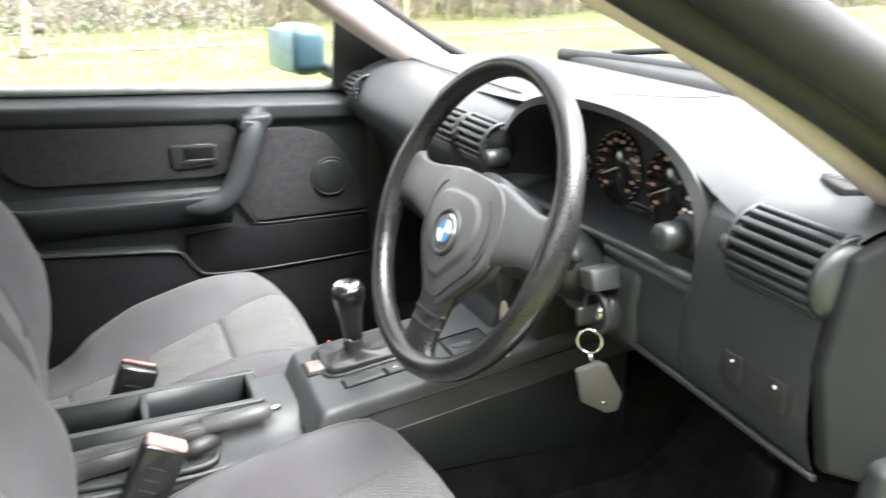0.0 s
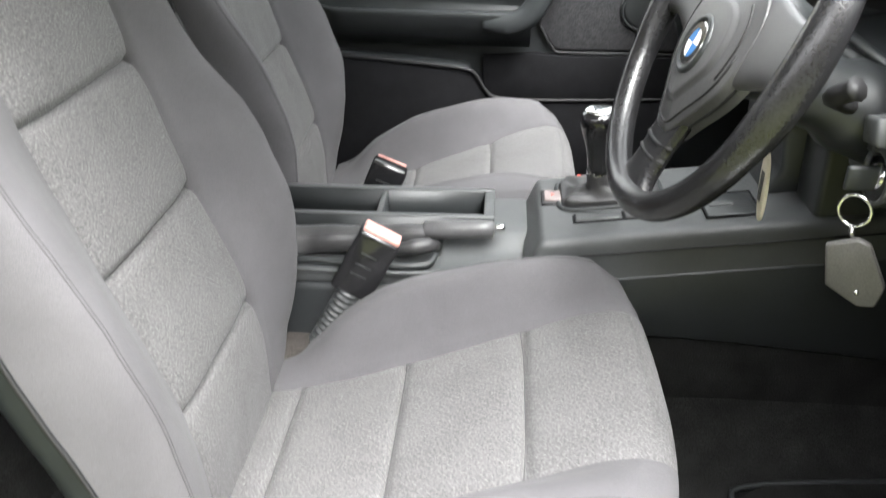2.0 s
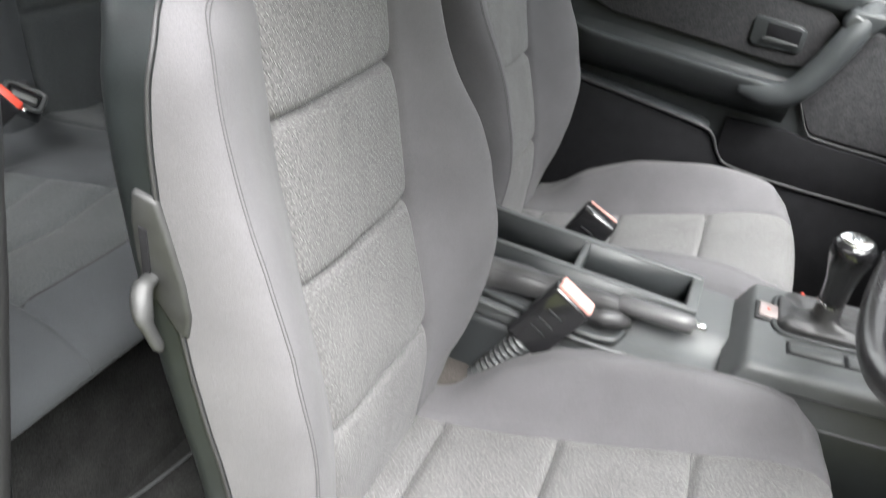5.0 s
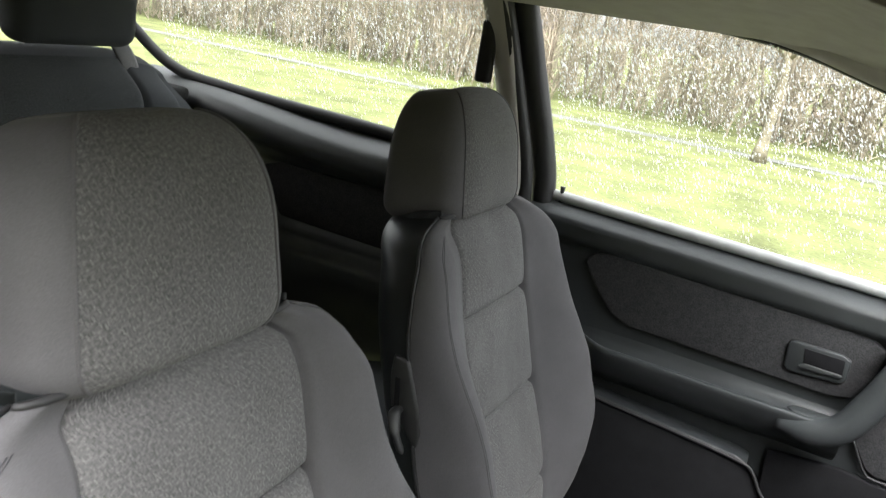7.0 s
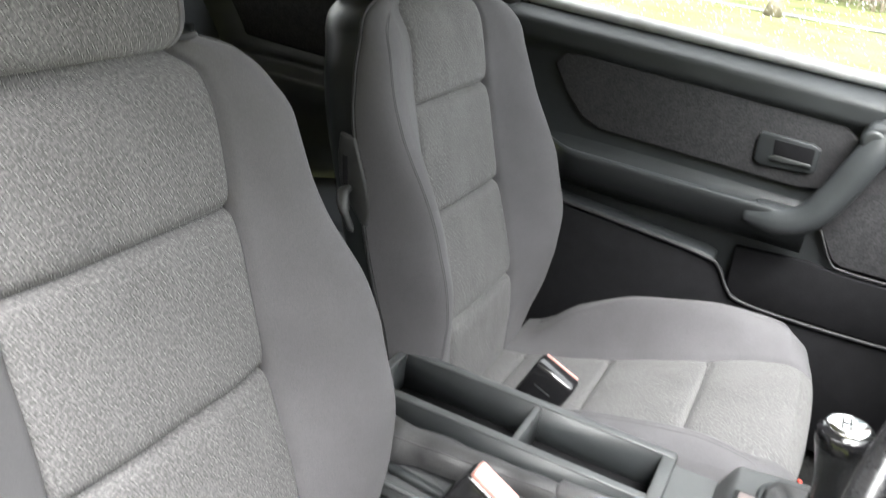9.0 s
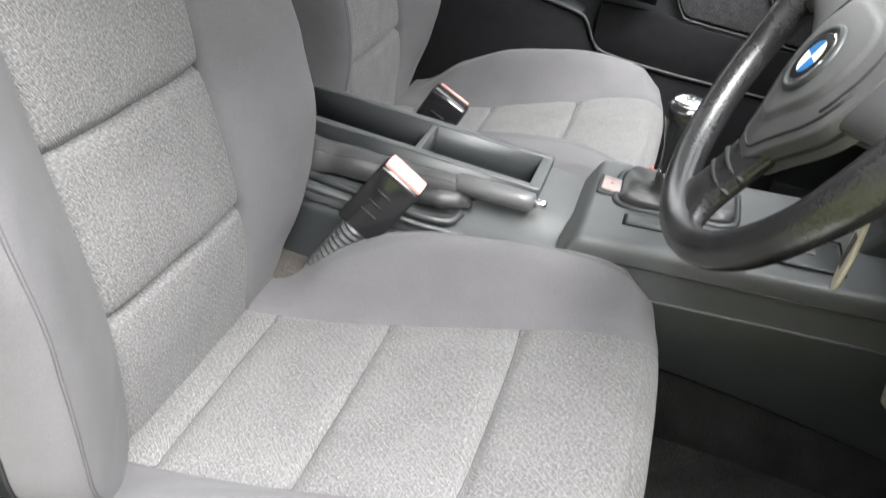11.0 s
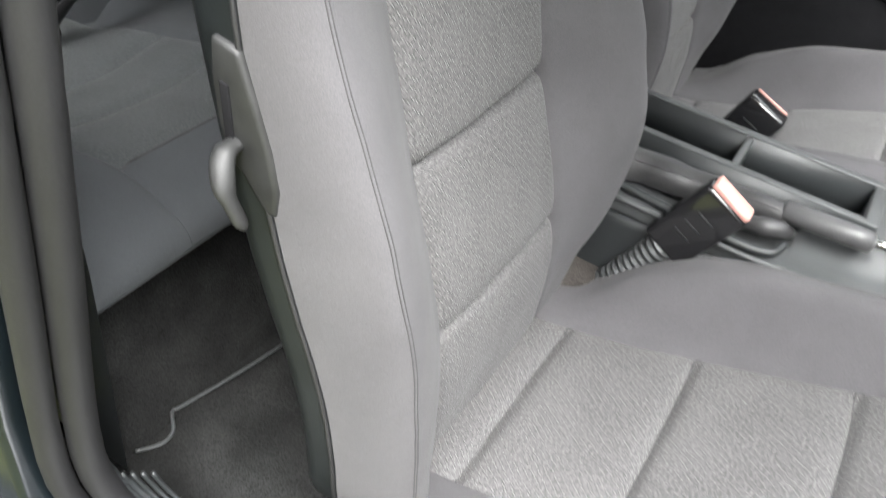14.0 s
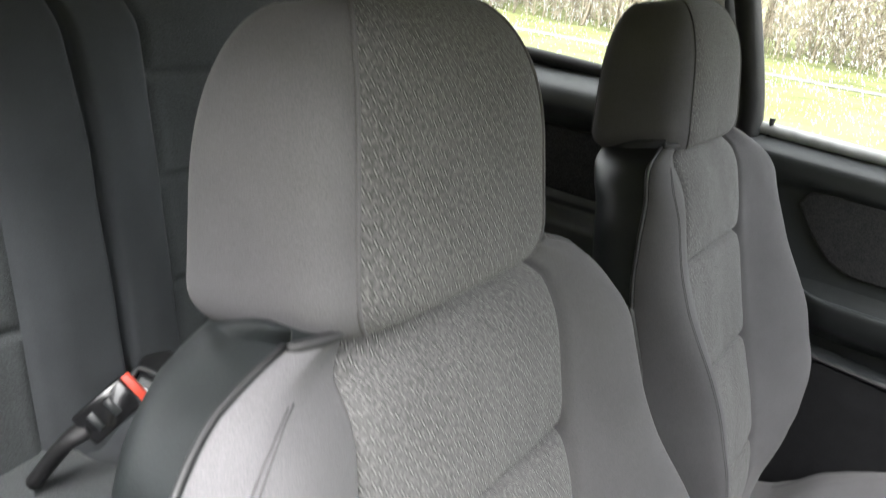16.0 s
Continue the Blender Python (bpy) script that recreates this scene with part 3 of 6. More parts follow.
M_DROP = bpy.data.materials.new("water_drop")
M_DROP.use_nodes = True
dn = M_DROP.node_tree
dn.nodes.remove(dn.nodes["Principled BSDF"])
d_a, d_b, d_m = dn.nodes.new("ShaderNodeBsdfTranslucent"), dn.nodes.new("ShaderNodeBsdfTransparent"), dn.nodes.new("ShaderNodeMixShader")
d_a.inputs[0].default_value = (0.95, 0.97, 0.97, 1)
d_m.inputs[0].default_value = 0.60
dn.links.new(d_a.outputs[0], d_m.inputs[1])
dn.links.new(d_b.outputs[0], d_m.inputs[2])
dn.links.new(d_m.outputs[0], dn.nodes["Material Output"].inputs[0])
droplets("raindrops", "raindrops and runs on the passenger window", lambda a, b: Vector(side_glass(-0.26 + 0.70 * a, 0.99 + 0.34 * b ** 0.6)) + Vector((0, 0.002, 0)), 9500, 11, 0.0009)
droplets("raindrops", "raindrops and runs on the rear side window", lambda a, b: Vector(side_glass(-1.2 + 0.83 * a, 1.05 + 0.27 * b ** 0.7)) + Vector((0, -0.017, 0)), 8000, 12, 0.0009)

# ---- front seats ----
CUSH_Z = curve((-0.08, 0.425), (0.021, 0.445), (0.166, 0.492), (0.316, 0.552), (0.40, 0.583), (0.47, 0.596))
CUSH_RISE = curve((-0.08, 0.0), (0.0, 0.012), (0.074, 0.062), (0.169, 0.088), (0.241, 0.082), (0.328, 0.062), (0.42, 0.022), (0.47, 0.0))
BACK_X = curve((0.40, -0.022), (0.50, -0.022), (0.588, -0.033), (0.745, -0.084), (0.897, -0.129), (1.02, -0.160), (1.08, -0.172))
BACK_RISE = curve((0.40, 0.0), (0.48, 0.006), (0.54, 0.026), (0.60, 0.046), (0.70, 0.072), (0.75, 0.072), (0.80, 0.064), (0.88, 0.042), (0.95, 0.032), (1.05, 0.026))
BACK_RISE_OUT = curve((0.40, 0.034), (0.48, 0.040), (0.54, 0.042), (0.60, 0.046), (0.70, 0.060), (0.75, 0.060), (0.80, 0.055), (0.88, 0.042), (0.95, 0.034), (1.05, 0.026))
BACK_HALF = curve((0.40, 0.190), (0.45, 0.215), (0.475, 0.229), (0.51, 0.236), (0.60, 0.240), (0.75, 0.243), (0.90, 0.240), (0.96, 0.234), (1.00, 0.216), (1.025, 0.182), (1.042, 0.130))
PIPE = curve((0.40, -0.030), (0.69, -0.024), (0.816, -0.019), (0.924, -0.010), (1.0, 0.002), (1.05, 0.006))
INS = 0.131
SEAMS_C = (0.021, 0.166, 0.316)
SEAMS_B = (0.588, 0.745, 0.897)


def front_seat(dx, yc, side, label):
    """side is -1 where the outer flank, with the levers, faces -y."""
    seat = thing("front_seat", label, "car seat", (0.2 + dx, yc, FLOOR), group="front seats")
    END, START = 0.86, -0.022

    def cushion(u, v):
        a = abs(v)
        y = v * 0.236
        if side > 0 and y < -INS:
            y = -INS + (y + INS) * 0.79
        xf = 0.468 - 0.030 * a**3
        base = START + (xf - 0.040 - START)
        if u <= END:
            x = START + (base - START) * u / END
            roll = ang = 0.0
        else:
            roll = (u - END) / (1 - END)
            ang = roll * math.pi * 0.52
            x = base + 0.040 * math.sin(min(ang, math.pi / 2)) - 0.02 * max(0, ang - math.pi / 2)
        worn = 0.58 if side < 0 and v < 0 else 1.0
        h = worn * CUSH_RISE(min(x, 0.47)) * smooth(INS - 0.004, 0.190, abs(y))
        z = CUSH_Z(min(x, base)) + h * (1 - roll)
        z -= (0.024 * (1 - math.cos(min(ang, math.pi / 2))) + 0.06 * max(0, ang - math.pi / 2)) * (1 - 0.9 * smooth(0.72, 1.0, a))
        if a > 0.80:
            f = (a - 0.80) / 0.20
            z -= 0.028 * f * f * (1 - 0.5 * roll) * (1 - 0.55 * smooth(0.28, 0.42, x)) * smooth(0.0, 0.28, x)
        if abs(y) < INS and roll < 0.3:
            for sx in SEAMS_C:
                z -= 0.008 * math.exp(-((x - sx) / 0.0045) ** 2) + 0.004 * math.exp(-((x - sx) / 0.016) ** 2)
            z += 0.005 * (1 - (y / INS) ** 4)
        z -= 0.005 * math.exp(-((abs(y) - INS) / 0.004) ** 2) * (1 - 0.5 * roll)
        z += 0.0025 * noise.noise((x * 14 + dx * 50, y * 14, 3.0)) + 0.0007 * noise.noise((x * 40 + dx * 50, y * 48, 9.0))
        return (x + dx, yc + y, z)

    us = steps(0, 1, 150)
    vi = INS / 0.236
    cuts = [0.0] + [min(us, key=lambda u: abs(cushion(u, 0)[0] - dx - sx)) for sx in SEAMS_C] + [1.0]
    for a, b in zip(cuts, cuts[1:]):
        grid("cushion_panel", cushion, steps(a, b, max(8, int((b - a) * 160))), steps(-vi, vi, 48), M_WOVEN, seat, "woven grey patterned cloth")
    for s in (-1, 1):
        grid("cushion_bolster", cushion, us, [s * w for w in steps(vi, 1.0, 40)], M_PLAIN, seat, "plain grey cloth")

        def flank(u, v, s=s):
            x, y, z = cushion(u, s)
            xx = x - dx
            low = min(0.462 + 0.16 * max(0, xx - 0.08) + 0.16 * max(0, xx - 0.22) + 0.03 * smooth(0.38, 0.45, xx), z - 0.004)
            fold = 0.004 * math.exp(-((v - 0.62 + 0.5 * smooth(0.05, 0.25, xx)) / 0.07) ** 2) * smooth(0.02, 0.08, xx) * smooth(0.34, 0.2, xx) + 0.0025 * noise.noise((xx * 22, v * 4, 5.0 + s))
            return (x - 0.02 * v * smooth(0.85, 1, u), y + s * (0.016 * math.sin(math.pi * 0.92 * v) - fold * math.sin(math.pi * v)), z + (low - z) * v)
        grid("cushion_flank", flank, us, steps(0, 1, 16), M_PLAIN, seat, "plain grey cloth")
        for k in (0.0, 0.025):
            part("stitching", rod([Vector(cushion(u, s * (0.965 - 0.11 * smooth(0.1, 0.55, u) + k))) for u in us[8:132:2]], 0.0006, 4), M_STITCH, seat)
    for u in cuts[1:-1]:
        part("seam", rod([Vector(cushion(u, v)) + Vector((0, 0, -0.0005)) for v in steps(-vi, vi, 40)], 0.0010, 6), M_SEAM, seat)
    for s in (-1, 1):
        part("seam", rod([Vector(cushion(u, s * vi)) + Vector((0, 0, -0.0008)) for u in us[2:-1]], 0.0008, 6), M_SEAM, seat)
    bm = rbox(0.0 + dx, 0.40 + dx, yc - 0.205, yc + 0.205, 0.36, 0.425, 0.01)
    part("seat_frame", bm, M_TRIM, seat)
    for sy in (-0.19, 0.19):
        part("seat_rail", rbox(-0.01 + dx, 0.44 + dx, yc + sy - 0.02, yc + sy + 0.02, FLOOR, 0.365, 0.004), M_TRIM, seat)

    def back(z, r):
        top = smooth(0.96, 1.042, z)
        s, a = (1 if r >= 0 else -1), abs(r)
        outer = side < 0 and s < 0
        w = BACK_HALF(z) - (0.0 if outer or side > 0 else 0.024 * smooth(0.78, 0.92, z) * smooth(1.042, 0.99, z))
        ins = 0.109 - 0.008 * smooth(0.90, 1.0, z) - 0.020 * smooth(1.015, 1.042, z) if s < 0 else 0.128 - 0.032 * smooth(1.01, 1.042, z)
        rise = (BACK_RISE_OUT(z) if outer else BACK_RISE(z)) * (1 - 0.5 * top)
        if a <= 1:
            y, d = a * ins, 0.005 * (1 - a**4)
            for sz in SEAMS_B:
                d -= 0.009 * math.exp(-((z - sz) / 0.0045) ** 2) + 0.004 * math.exp(-((z - sz) / 0.016) ** 2)
        elif a <= 2:
            f = a - 1
            y = ins + (w - 0.024 - ins) * f
            d = rise * (0.55 * smooth(-0.05, 1.0, f) + 0.45 * math.sin(f * math.pi / 2))
        elif a <= 3:
            f = a - 2
            y = w - 0.024 + 0.024 * math.sin(f * math.pi / 2)
            d = rise + (PIPE(z) - rise) * (1 - math.cos(f * math.pi / 2))
        else:
            f = a - 3
            y = (w + 0.003 * math.sin(math.pi * min(1, 3 * f))) * max(0.0, math.cos(f * math.pi / 2)) ** 0.42
            d = PIPE(z) - 0.004 + (-0.092 - PIPE(z)) * math.sin(f * math.pi / 2) ** 0.7
        if a < 2:
            d -= 0.005 * math.exp(-((y - ins) / 0.004) ** 2)
        d += -0.022 * top * top
        x = BACK_X(z) + 0.945 * d
        x += 0.0022 * noise.noise((y * 13 * s, z * 13, 7.0 + dx * 40)) + 0.0008 * noise.noise((y * 45 * s, z * 30, 1.0 + dx * 40))
        return (x + dx, yc + s * y, z + 0.22 * d)

    cuts = [0.43, *SEAMS_B, 1.042]
    for a, b in zip(cuts, cuts[1:]):
        grid("backrest_panel", back, steps(a, b, 40), steps(-1, 1, 48), M_WOVEN, seat, "woven grey patterned cloth")
    zs = steps(0.43, 1.042, 120)
    for z in SEAMS_B:
        part("seam", rod([Vector(back(z, r)) + Vector((-0.0005, 0, 0)) for r in steps(-1, 1, 40)], 0.0010, 6), M_SEAM, seat)
    for s in (-1, 1):
        grid("backrest_bolster", back, zs, [s * w for w in steps(1, 2, 34)], M_PLAIN, seat, "plain grey cloth")
        part("seam", rod([Vector(back(z, s)) + Vector((-0.0008, 0, 0)) for z in zs[:-8]], 0.0008, 6), M_SEAM, seat)
        grid("backrest_flank", back, zs, [s * w for w in steps(2, 3, 20)], M_PLAIN, seat, "plain grey cloth")
        part("piping", rod([Vector(back(z, s * 3.0)) + Vector((-0.003, s * 0.0008, 0)) for z in zs], 0.0022, 6), M_PIPE, seat, "thin black piping")
        if s < 0:
            for k in (2.03, 2.10):
                part("stitching", rod([Vector(back(z, s * (k - 0.55 * smooth(0.985, 1.05, z)))) for z in zs[6:-4]], 0.0006, 5), M_STITCH, seat)
    rr = steps(3, 4, 14) + [-w for w in steps(4, 3, 14)][1:]
    bm = bmesh.new()
    bm.faces.new([bm.verts.new(back(0.43, r)) for r in steps(-3, 3, 60) + rr[1:-1]])
    part("backrest_base", bm, M_SHELL, seat)
    grid("backrest_shell", back, zs, rr, M_SHELL, seat, "smooth dark plastic back shell")

    def crest(u, v):
        p = Vector(back(1.042, 3 * v))
        w = BACK_HALF(1.042) - 0.001
        f = math.acos(min(1.0, (abs(p.y - yc) / w) ** (1 / 0.42))) * 2 / math.pi
        q = Vector(back(1.042, (1 if v >= 0 else -1) * (3 + f)))
        r = p.lerp(q, u)
        r.z += 0.010 * math.sin(math.pi * u)
        return r
    grid("backrest_top", crest, steps(0, 1, 10), steps(-1, 1, 49), M_SHELL, seat)
    part("piping", rod([Vector(back(1.042, 3 * v)) for v in steps(-1, 1, 60)], 0.0034, 6), M_PIPE, seat)
    for sy in (-0.06, 0.06):
        part("headrest_post", rod([(-0.225 + dx, yc + sy, 1.00), (-0.225 + dx, yc + sy, 1.08)], 0.006, 8), M_CHROME, seat)

    # headrest: woven band over the front, plain cheeks with a sewn edge
    n, m = 34, 72

    def head(f, t):
        c, s_ = math.cos(t), math.sin(t)
        k = 1.0
        if f < 0.16:
            k = math.sqrt(max(0.0, 1 - ((0.16 - f) / 0.16) ** 2))
        elif f > 0.45:
            k = max(0.0, 1 - ((f - 0.45) / 0.55) ** 2.4) ** 0.5
        hw = (0.126 - 0.012 * f) * (0.54 + 0.46 * k if f > 0.45 else 0.82 + 0.18 * k)
        hd = (0.069 - 0.010 * f) * (0.42 + 0.58 * k if f > 0.45 else 0.70 + 0.30 * k)
        ex = 0.46
        cx = -0.224 - 0.018 * f + (0.010 * (1 - k) if f < 0.5 else -0.012 * (1 - k))
        px = hd * abs(c) ** ex * (1 if c > 0 else -1)
        return (cx + dx + px, yc + hw * abs(s_) ** ex * (1 if s_ > 0 else -1), 1.036 + 0.172 * f + 0.24 * min(0.0, px - 0.055) + 0.004 * (1 - abs(s_)) * smooth(0.6, 1, f))
    fs = [0.5 - 0.5 * math.cos(math.pi * i / n) for i in range(n + 1)]
    edge = 0.64
    h = grid("headrest", head, fs, steps(-edge, edge, 30), M_WOVEN, seat, "woven grey patterned cloth")
    grid("headrest_back", head, fs, steps(math.pi - edge, math.pi + edge, 20), M_WOVEN, h)
    for s in (-1, 1):
        grid("headrest_cheek", head, fs, [s * t for t in steps(edge, math.pi - edge, 26)], M_PLAIN, h, "plain mauve-grey cloth")
        for t in (edge, math.pi - edge):
            part("seam", rod([Vector(head(f, s * t)) + Vector((0, s * 0.0004, 0)) for f in fs[1:-1]], 0.0016, 5), M_PLAIN, h)
    for f in (0.0, 1.0):
        bm = bmesh.new()
        bm.faces.new([bm.verts.new(head(f, 2 * math.pi * j / m)) for j in range(m)])
        part("headrest_cap", bm, M_WOVEN, h)

    # plastic side trim with three levers
    if side < 0:
        yo = yc - 0.266
        TOP = curve((-0.040, 0.452), (-0.034, 0.464), (-0.015, 0.470), (0.114, 0.478), (0.162, 0.486), (0.242, 0.502))
        LOW = curve((-0.040, 0.444), (-0.034, 0.432), (-0.019, 0.424), (0.020, 0.413), (0.060, 0.409), (0.118, 0.406))

        def trim_skin(x, v):
            """Upright face below, a narrow slope, then a scuffed shelf that runs in under the cushion."""
            e = 1 - smooth(-0.040, -0.015, x)
            t, l = TOP(x), LOW(x)
            y = curve((0, 0.012), (0.08, 0.003), (0.2, 0.0), (0.50, 0.0), (0.60, 0.003), (0.9, 0.026), (1.0, 0.034))(v) + 0.030 * e * e
            z = curve((0, 0.0), (0.08, 0.0), (0.2, 0.10), (0.50, 0.80), (0.60, 0.88), (0.9, 1.0), (1.0, 1.02))(v)
            return (x, yo + y + 0.0004 * noise.noise((x * 60, v * 9, 2.0)), l + (t - l) * z)
        trim = grid("side_trim", trim_skin, steps(-0.040, 0.118, 60), steps(0, 1, 40), M_SCUFF, seat, "scuffed black plastic seat trim")
        part("trim_end", prism([(0.106, 0.474), (0.121, 0.481), (0.116, 0.467), (0.148, 0.437), (0.168, 0.440), (0.168, 0.415), (0.106, 0.403)], "y", yo + 0.0015, yo + 0.02, 0.002), M_SCUFF, trim)
        OUT_Z = curve((0.10, 0.474), (0.112, 0.478), (0.134, 0.497), (0.205, 0.517), (0.298, 0.544), (0.395, 0.580), (0.414, 0.582))
        IN_Z = curve((0.10, 0.476), (0.114, 0.478), (0.162, 0.485), (0.242, 0.501), (0.349, 0.534), (0.414, 0.572))

        def ledge(x, v):
            o, i = OUT_Z(x), IN_Z(x)
            y = curve((0, 0.010), (0.15, 0.001), (0.3, 0.0), (0.45, 0.002), (1, 0.034))(v) + 0.016 * smooth(0.395, 0.416, x)
            return (x, yo + y, curve((0, o - 0.007), (0.15, o - 0.006), (0.3, o - 0.003), (0.45, o), (1, i))(v))
        grid("ledge", ledge, steps(0.10, 0.416, 60), steps(0, 1, 14), M_SCUFF, trim)
        part("backing", prism([(0.10, 0.470), (0.21, 0.505), (0.30, 0.530), (0.41, 0.570), (0.405, 0.540), (0.36, 0.485), (0.30, 0.450), (0.22, 0.425), (0.10, 0.412)], "y", yo + 0.022, yo + 0.045, 0.002), M_RUBBER, trim)
        part("lower_band", prism([(0.118, 0.452), (0.143, 0.440), (0.222, 0.460), (0.30, 0.487), (0.335, 0.512), (0.354, 0.503), (0.379, 0.499), (0.410, 0.528), (0.416, 0.560), (0.420, 0.540), (0.400, 0.508), (0.365, 0.478), (0.30, 0.452), (0.22, 0.428), (0.15, 0.411), (0.112, 0.406)], "y", yo, yo + 0.03, 0.003), M_SCUFF, trim)
        for a in ([(0.209, 0.514), (0.239, 0.523), (0.233, 0.490), (0.227, 0.438), (0.221, 0.440), (0.216, 0.475)], [(0.304, 0.540), (0.329, 0.549), (0.332, 0.524), (0.331, 0.500), (0.311, 0.488)]):
            part("post", prism(a, "y", yo - 0.001, yo + 0.008, 0.0025), M_SCUFF, trim)
        part("inlay", prism([(0.037, 0.4515), (0.040, 0.4640), (0.088, 0.4665), (0.085, 0.4520)], "y", yo - 0.0012, yo + 0.004, 0.001), M_TRIM, trim)
        levers = ([(0.129, 0.495), (0.205, 0.516), (0.211, 0.511), (0.213, 0.478), (0.118, 0.466)], [(0.242, 0.527), (0.297, 0.543), (0.303, 0.539), (0.306, 0.514), (0.234, 0.493)], [(0.334, 0.553), (0.404, 0.581), (0.412, 0.573), (0.404, 0.548), (0.351, 0.519), (0.338, 0.526)])
        for lv in levers:
            lever = part("lever", prism(lv, "y", yo - 0.004, yo + 0.007, 0.0025, 2), M_SCUFF, seat, "dark adjusting lever with a white symbol")
            cx, cz = sum(p[0] for p in lv[:4]) / 4, sum(p[1] for p in lv[:4]) / 4
            bm = bmesh.new()
            slope = (lv[1][1] - lv[0][1]) / (lv[1][0] - lv[0][0])
            for ax, az, bx, bz in ((-0.0050, -0.0050, 0.0030, -0.0030), (-0.0050, -0.0030, -0.0030, 0.0050), (-0.0005, -0.0005, 0.0045, 0.0008), (0.0035, -0.0045, 0.0050, -0.0005), (-0.0095, -0.0012, -0.0060, 0.0002), (0.0060, -0.0012, 0.0095, 0.0002), (-0.0015, 0.0030, 0.0010, 0.0050)):
                o = slope * (ax + bx) / 2
                box(bm, cx + ax, cx + bx, yo - 0.0046, yo - 0.0038, cz + az + o, cz + bz + o)
            part("symbol", bm, M_SYMBOL, lever, "small white printed seat symbol", smooth_faces=False)
        part("floor_bracket", prism([(0.035, 0.362), (0.050, 0.382), (0.085, 0.380), (0.16, 0.366), (0.45, 0.362), (0.45, 0.33), (0.03, 0.33)], "y", yo - 0.004, yo + 0.03, 0.004), M_SCUFF, seat)
        part("bracket_clip", rod([(0.092, yo - 0.001, 0.386), (0.104, yo - 0.004, 0.380), (0.122, yo - 0.004, 0.376)], [0.0012, 0.0016, 0.0012], 8), M_TRIM_L, seat)
    # recliner bracket and release lever on the outer shoulder
    s = -1
    yb = yc + s * 0.238
    plate = [(-0.161, 0.884), (-0.139, 0.880), (-0.128, 0.852), (-0.115, 0.818), (-0.108, 0.790), (-0.110, 0.768), (-0.121, 0.772), (-0.138, 0.792), (-0.150, 0.800), (-0.158, 0.828), (-0.162, 0.856)]
    br = part("recliner_bracket", prism([(p[0] + dx, p[1]) for p in plate], "y", yb - 0.008, yb + 0.02, 0.004, 3), M_SCUFF, seat, "dark grey crescent recliner bracket")
    part("slot", prism([(-0.153 + dx, 0.856), (-0.146 + dx, 0.855), (-0.141 + dx, 0.806), (-0.148 + dx, 0.804)], "y", yb - 0.0095, yb - 0.0078, 0.0005), M_RECESS_BLACK, br)
    part("recline_lever", rod(spline([(-0.142 + dx, yb - 0.006, 0.815), (-0.141 + dx, yb - 0.020, 0.812), (-0.133 + dx, yb - 0.029, 0.797), (-0.125 + dx, yb - 0.027, 0.777), (-0.120 + dx, yb - 0.024, 0.766)], 5), [0.007] * 4 + [0.0082] * 8 + [0.0068] * 6 + [0.0056, 0.0045, 0.002], 10, flat=0.7), M_SCUFF, br, "smooth grey release lever")
    return seat


front_seat(0.0, -0.338, -1, "grey cloth driver's seat with woven panels and levers")
front_seat(-0.054, 0.328, 1, "grey cloth passenger seat with woven panels")

# ---- seat belt buckles by the tunnel ----
def buckle(foot, head, label, sleeve=True):
    f, h = Vector(foot), Vector(head)
    d = (h - f).normalized()
    b = thing("seat_belt_buckle", label, "seat belt buckle", foot, group="front seat belt buckles")
    side = d.cross(Vector((0, 1, 0))).normalized()
    m = Matrix((( -side.x, 0, d.x, h.x), (-side.y, 1, d.y, h.y), (-side.z, 0, d.z, h.z), (0, 0, 0, 1)))
    part("housing", rbox(-0.030, 0.030, -0.015, 0.015, -0.105, -0.006, 0.006, 3, m), M_GLOSS, b, "worn black plastic housing")
    if sleeve:
        part("button", rbox(-0.027, 0.027, -0.012, 0.012, -0.008, 0.001, 0.003, 2, m), M_RED_LIT, b, "red release button, catching the light")
    else:
        part("button", rbox(-0.025, 0.025, 0.0115, 0.0146, -0.0075, -0.0045, 0.001, 2, m), M_RED_LIT, b, "edge of the red release button")
    for k in (-0.036, -0.054, -0.070):
        part("groove", rbox(-0.014, 0.010, -0.0156, -0.0148, k - 0.0009, k + 0.0009, 0.0, 1, m), M_TRIM, b)
    if sleeve:
        ln = (h - f).length - 0.105
        pts = [m @ Vector((0, 0, -0.105 - ln * i / 60)) for i in range(61)]
        part("sleeve", rod(pts, [0.019 if i % 4 < 2 else 0.0155 for i in range(61)], 12), M_TRIM_L, b, "ribbed grey plastic sleeve")
    return b


buckle((0.005, -0.118, 0.415), (0.125, -0.102, 0.632), "black seat belt buckle with a red button on a ribbed sleeve")
buckle((0.03, 0.150, 0.455), (0.105, 0.150, 0.632), "black seat belt buckle with a red button by the passenger seat", sleeve=False)

# ---- centre console, handbrake and gear lever ----
con = thing("centre_console", "dark grey moulded plastic centre console", "console", (0.3, 0.03, FLOOR))
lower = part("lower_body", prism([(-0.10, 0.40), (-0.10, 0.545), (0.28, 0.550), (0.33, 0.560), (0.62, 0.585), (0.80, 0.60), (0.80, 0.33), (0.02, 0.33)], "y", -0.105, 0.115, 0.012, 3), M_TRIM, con)
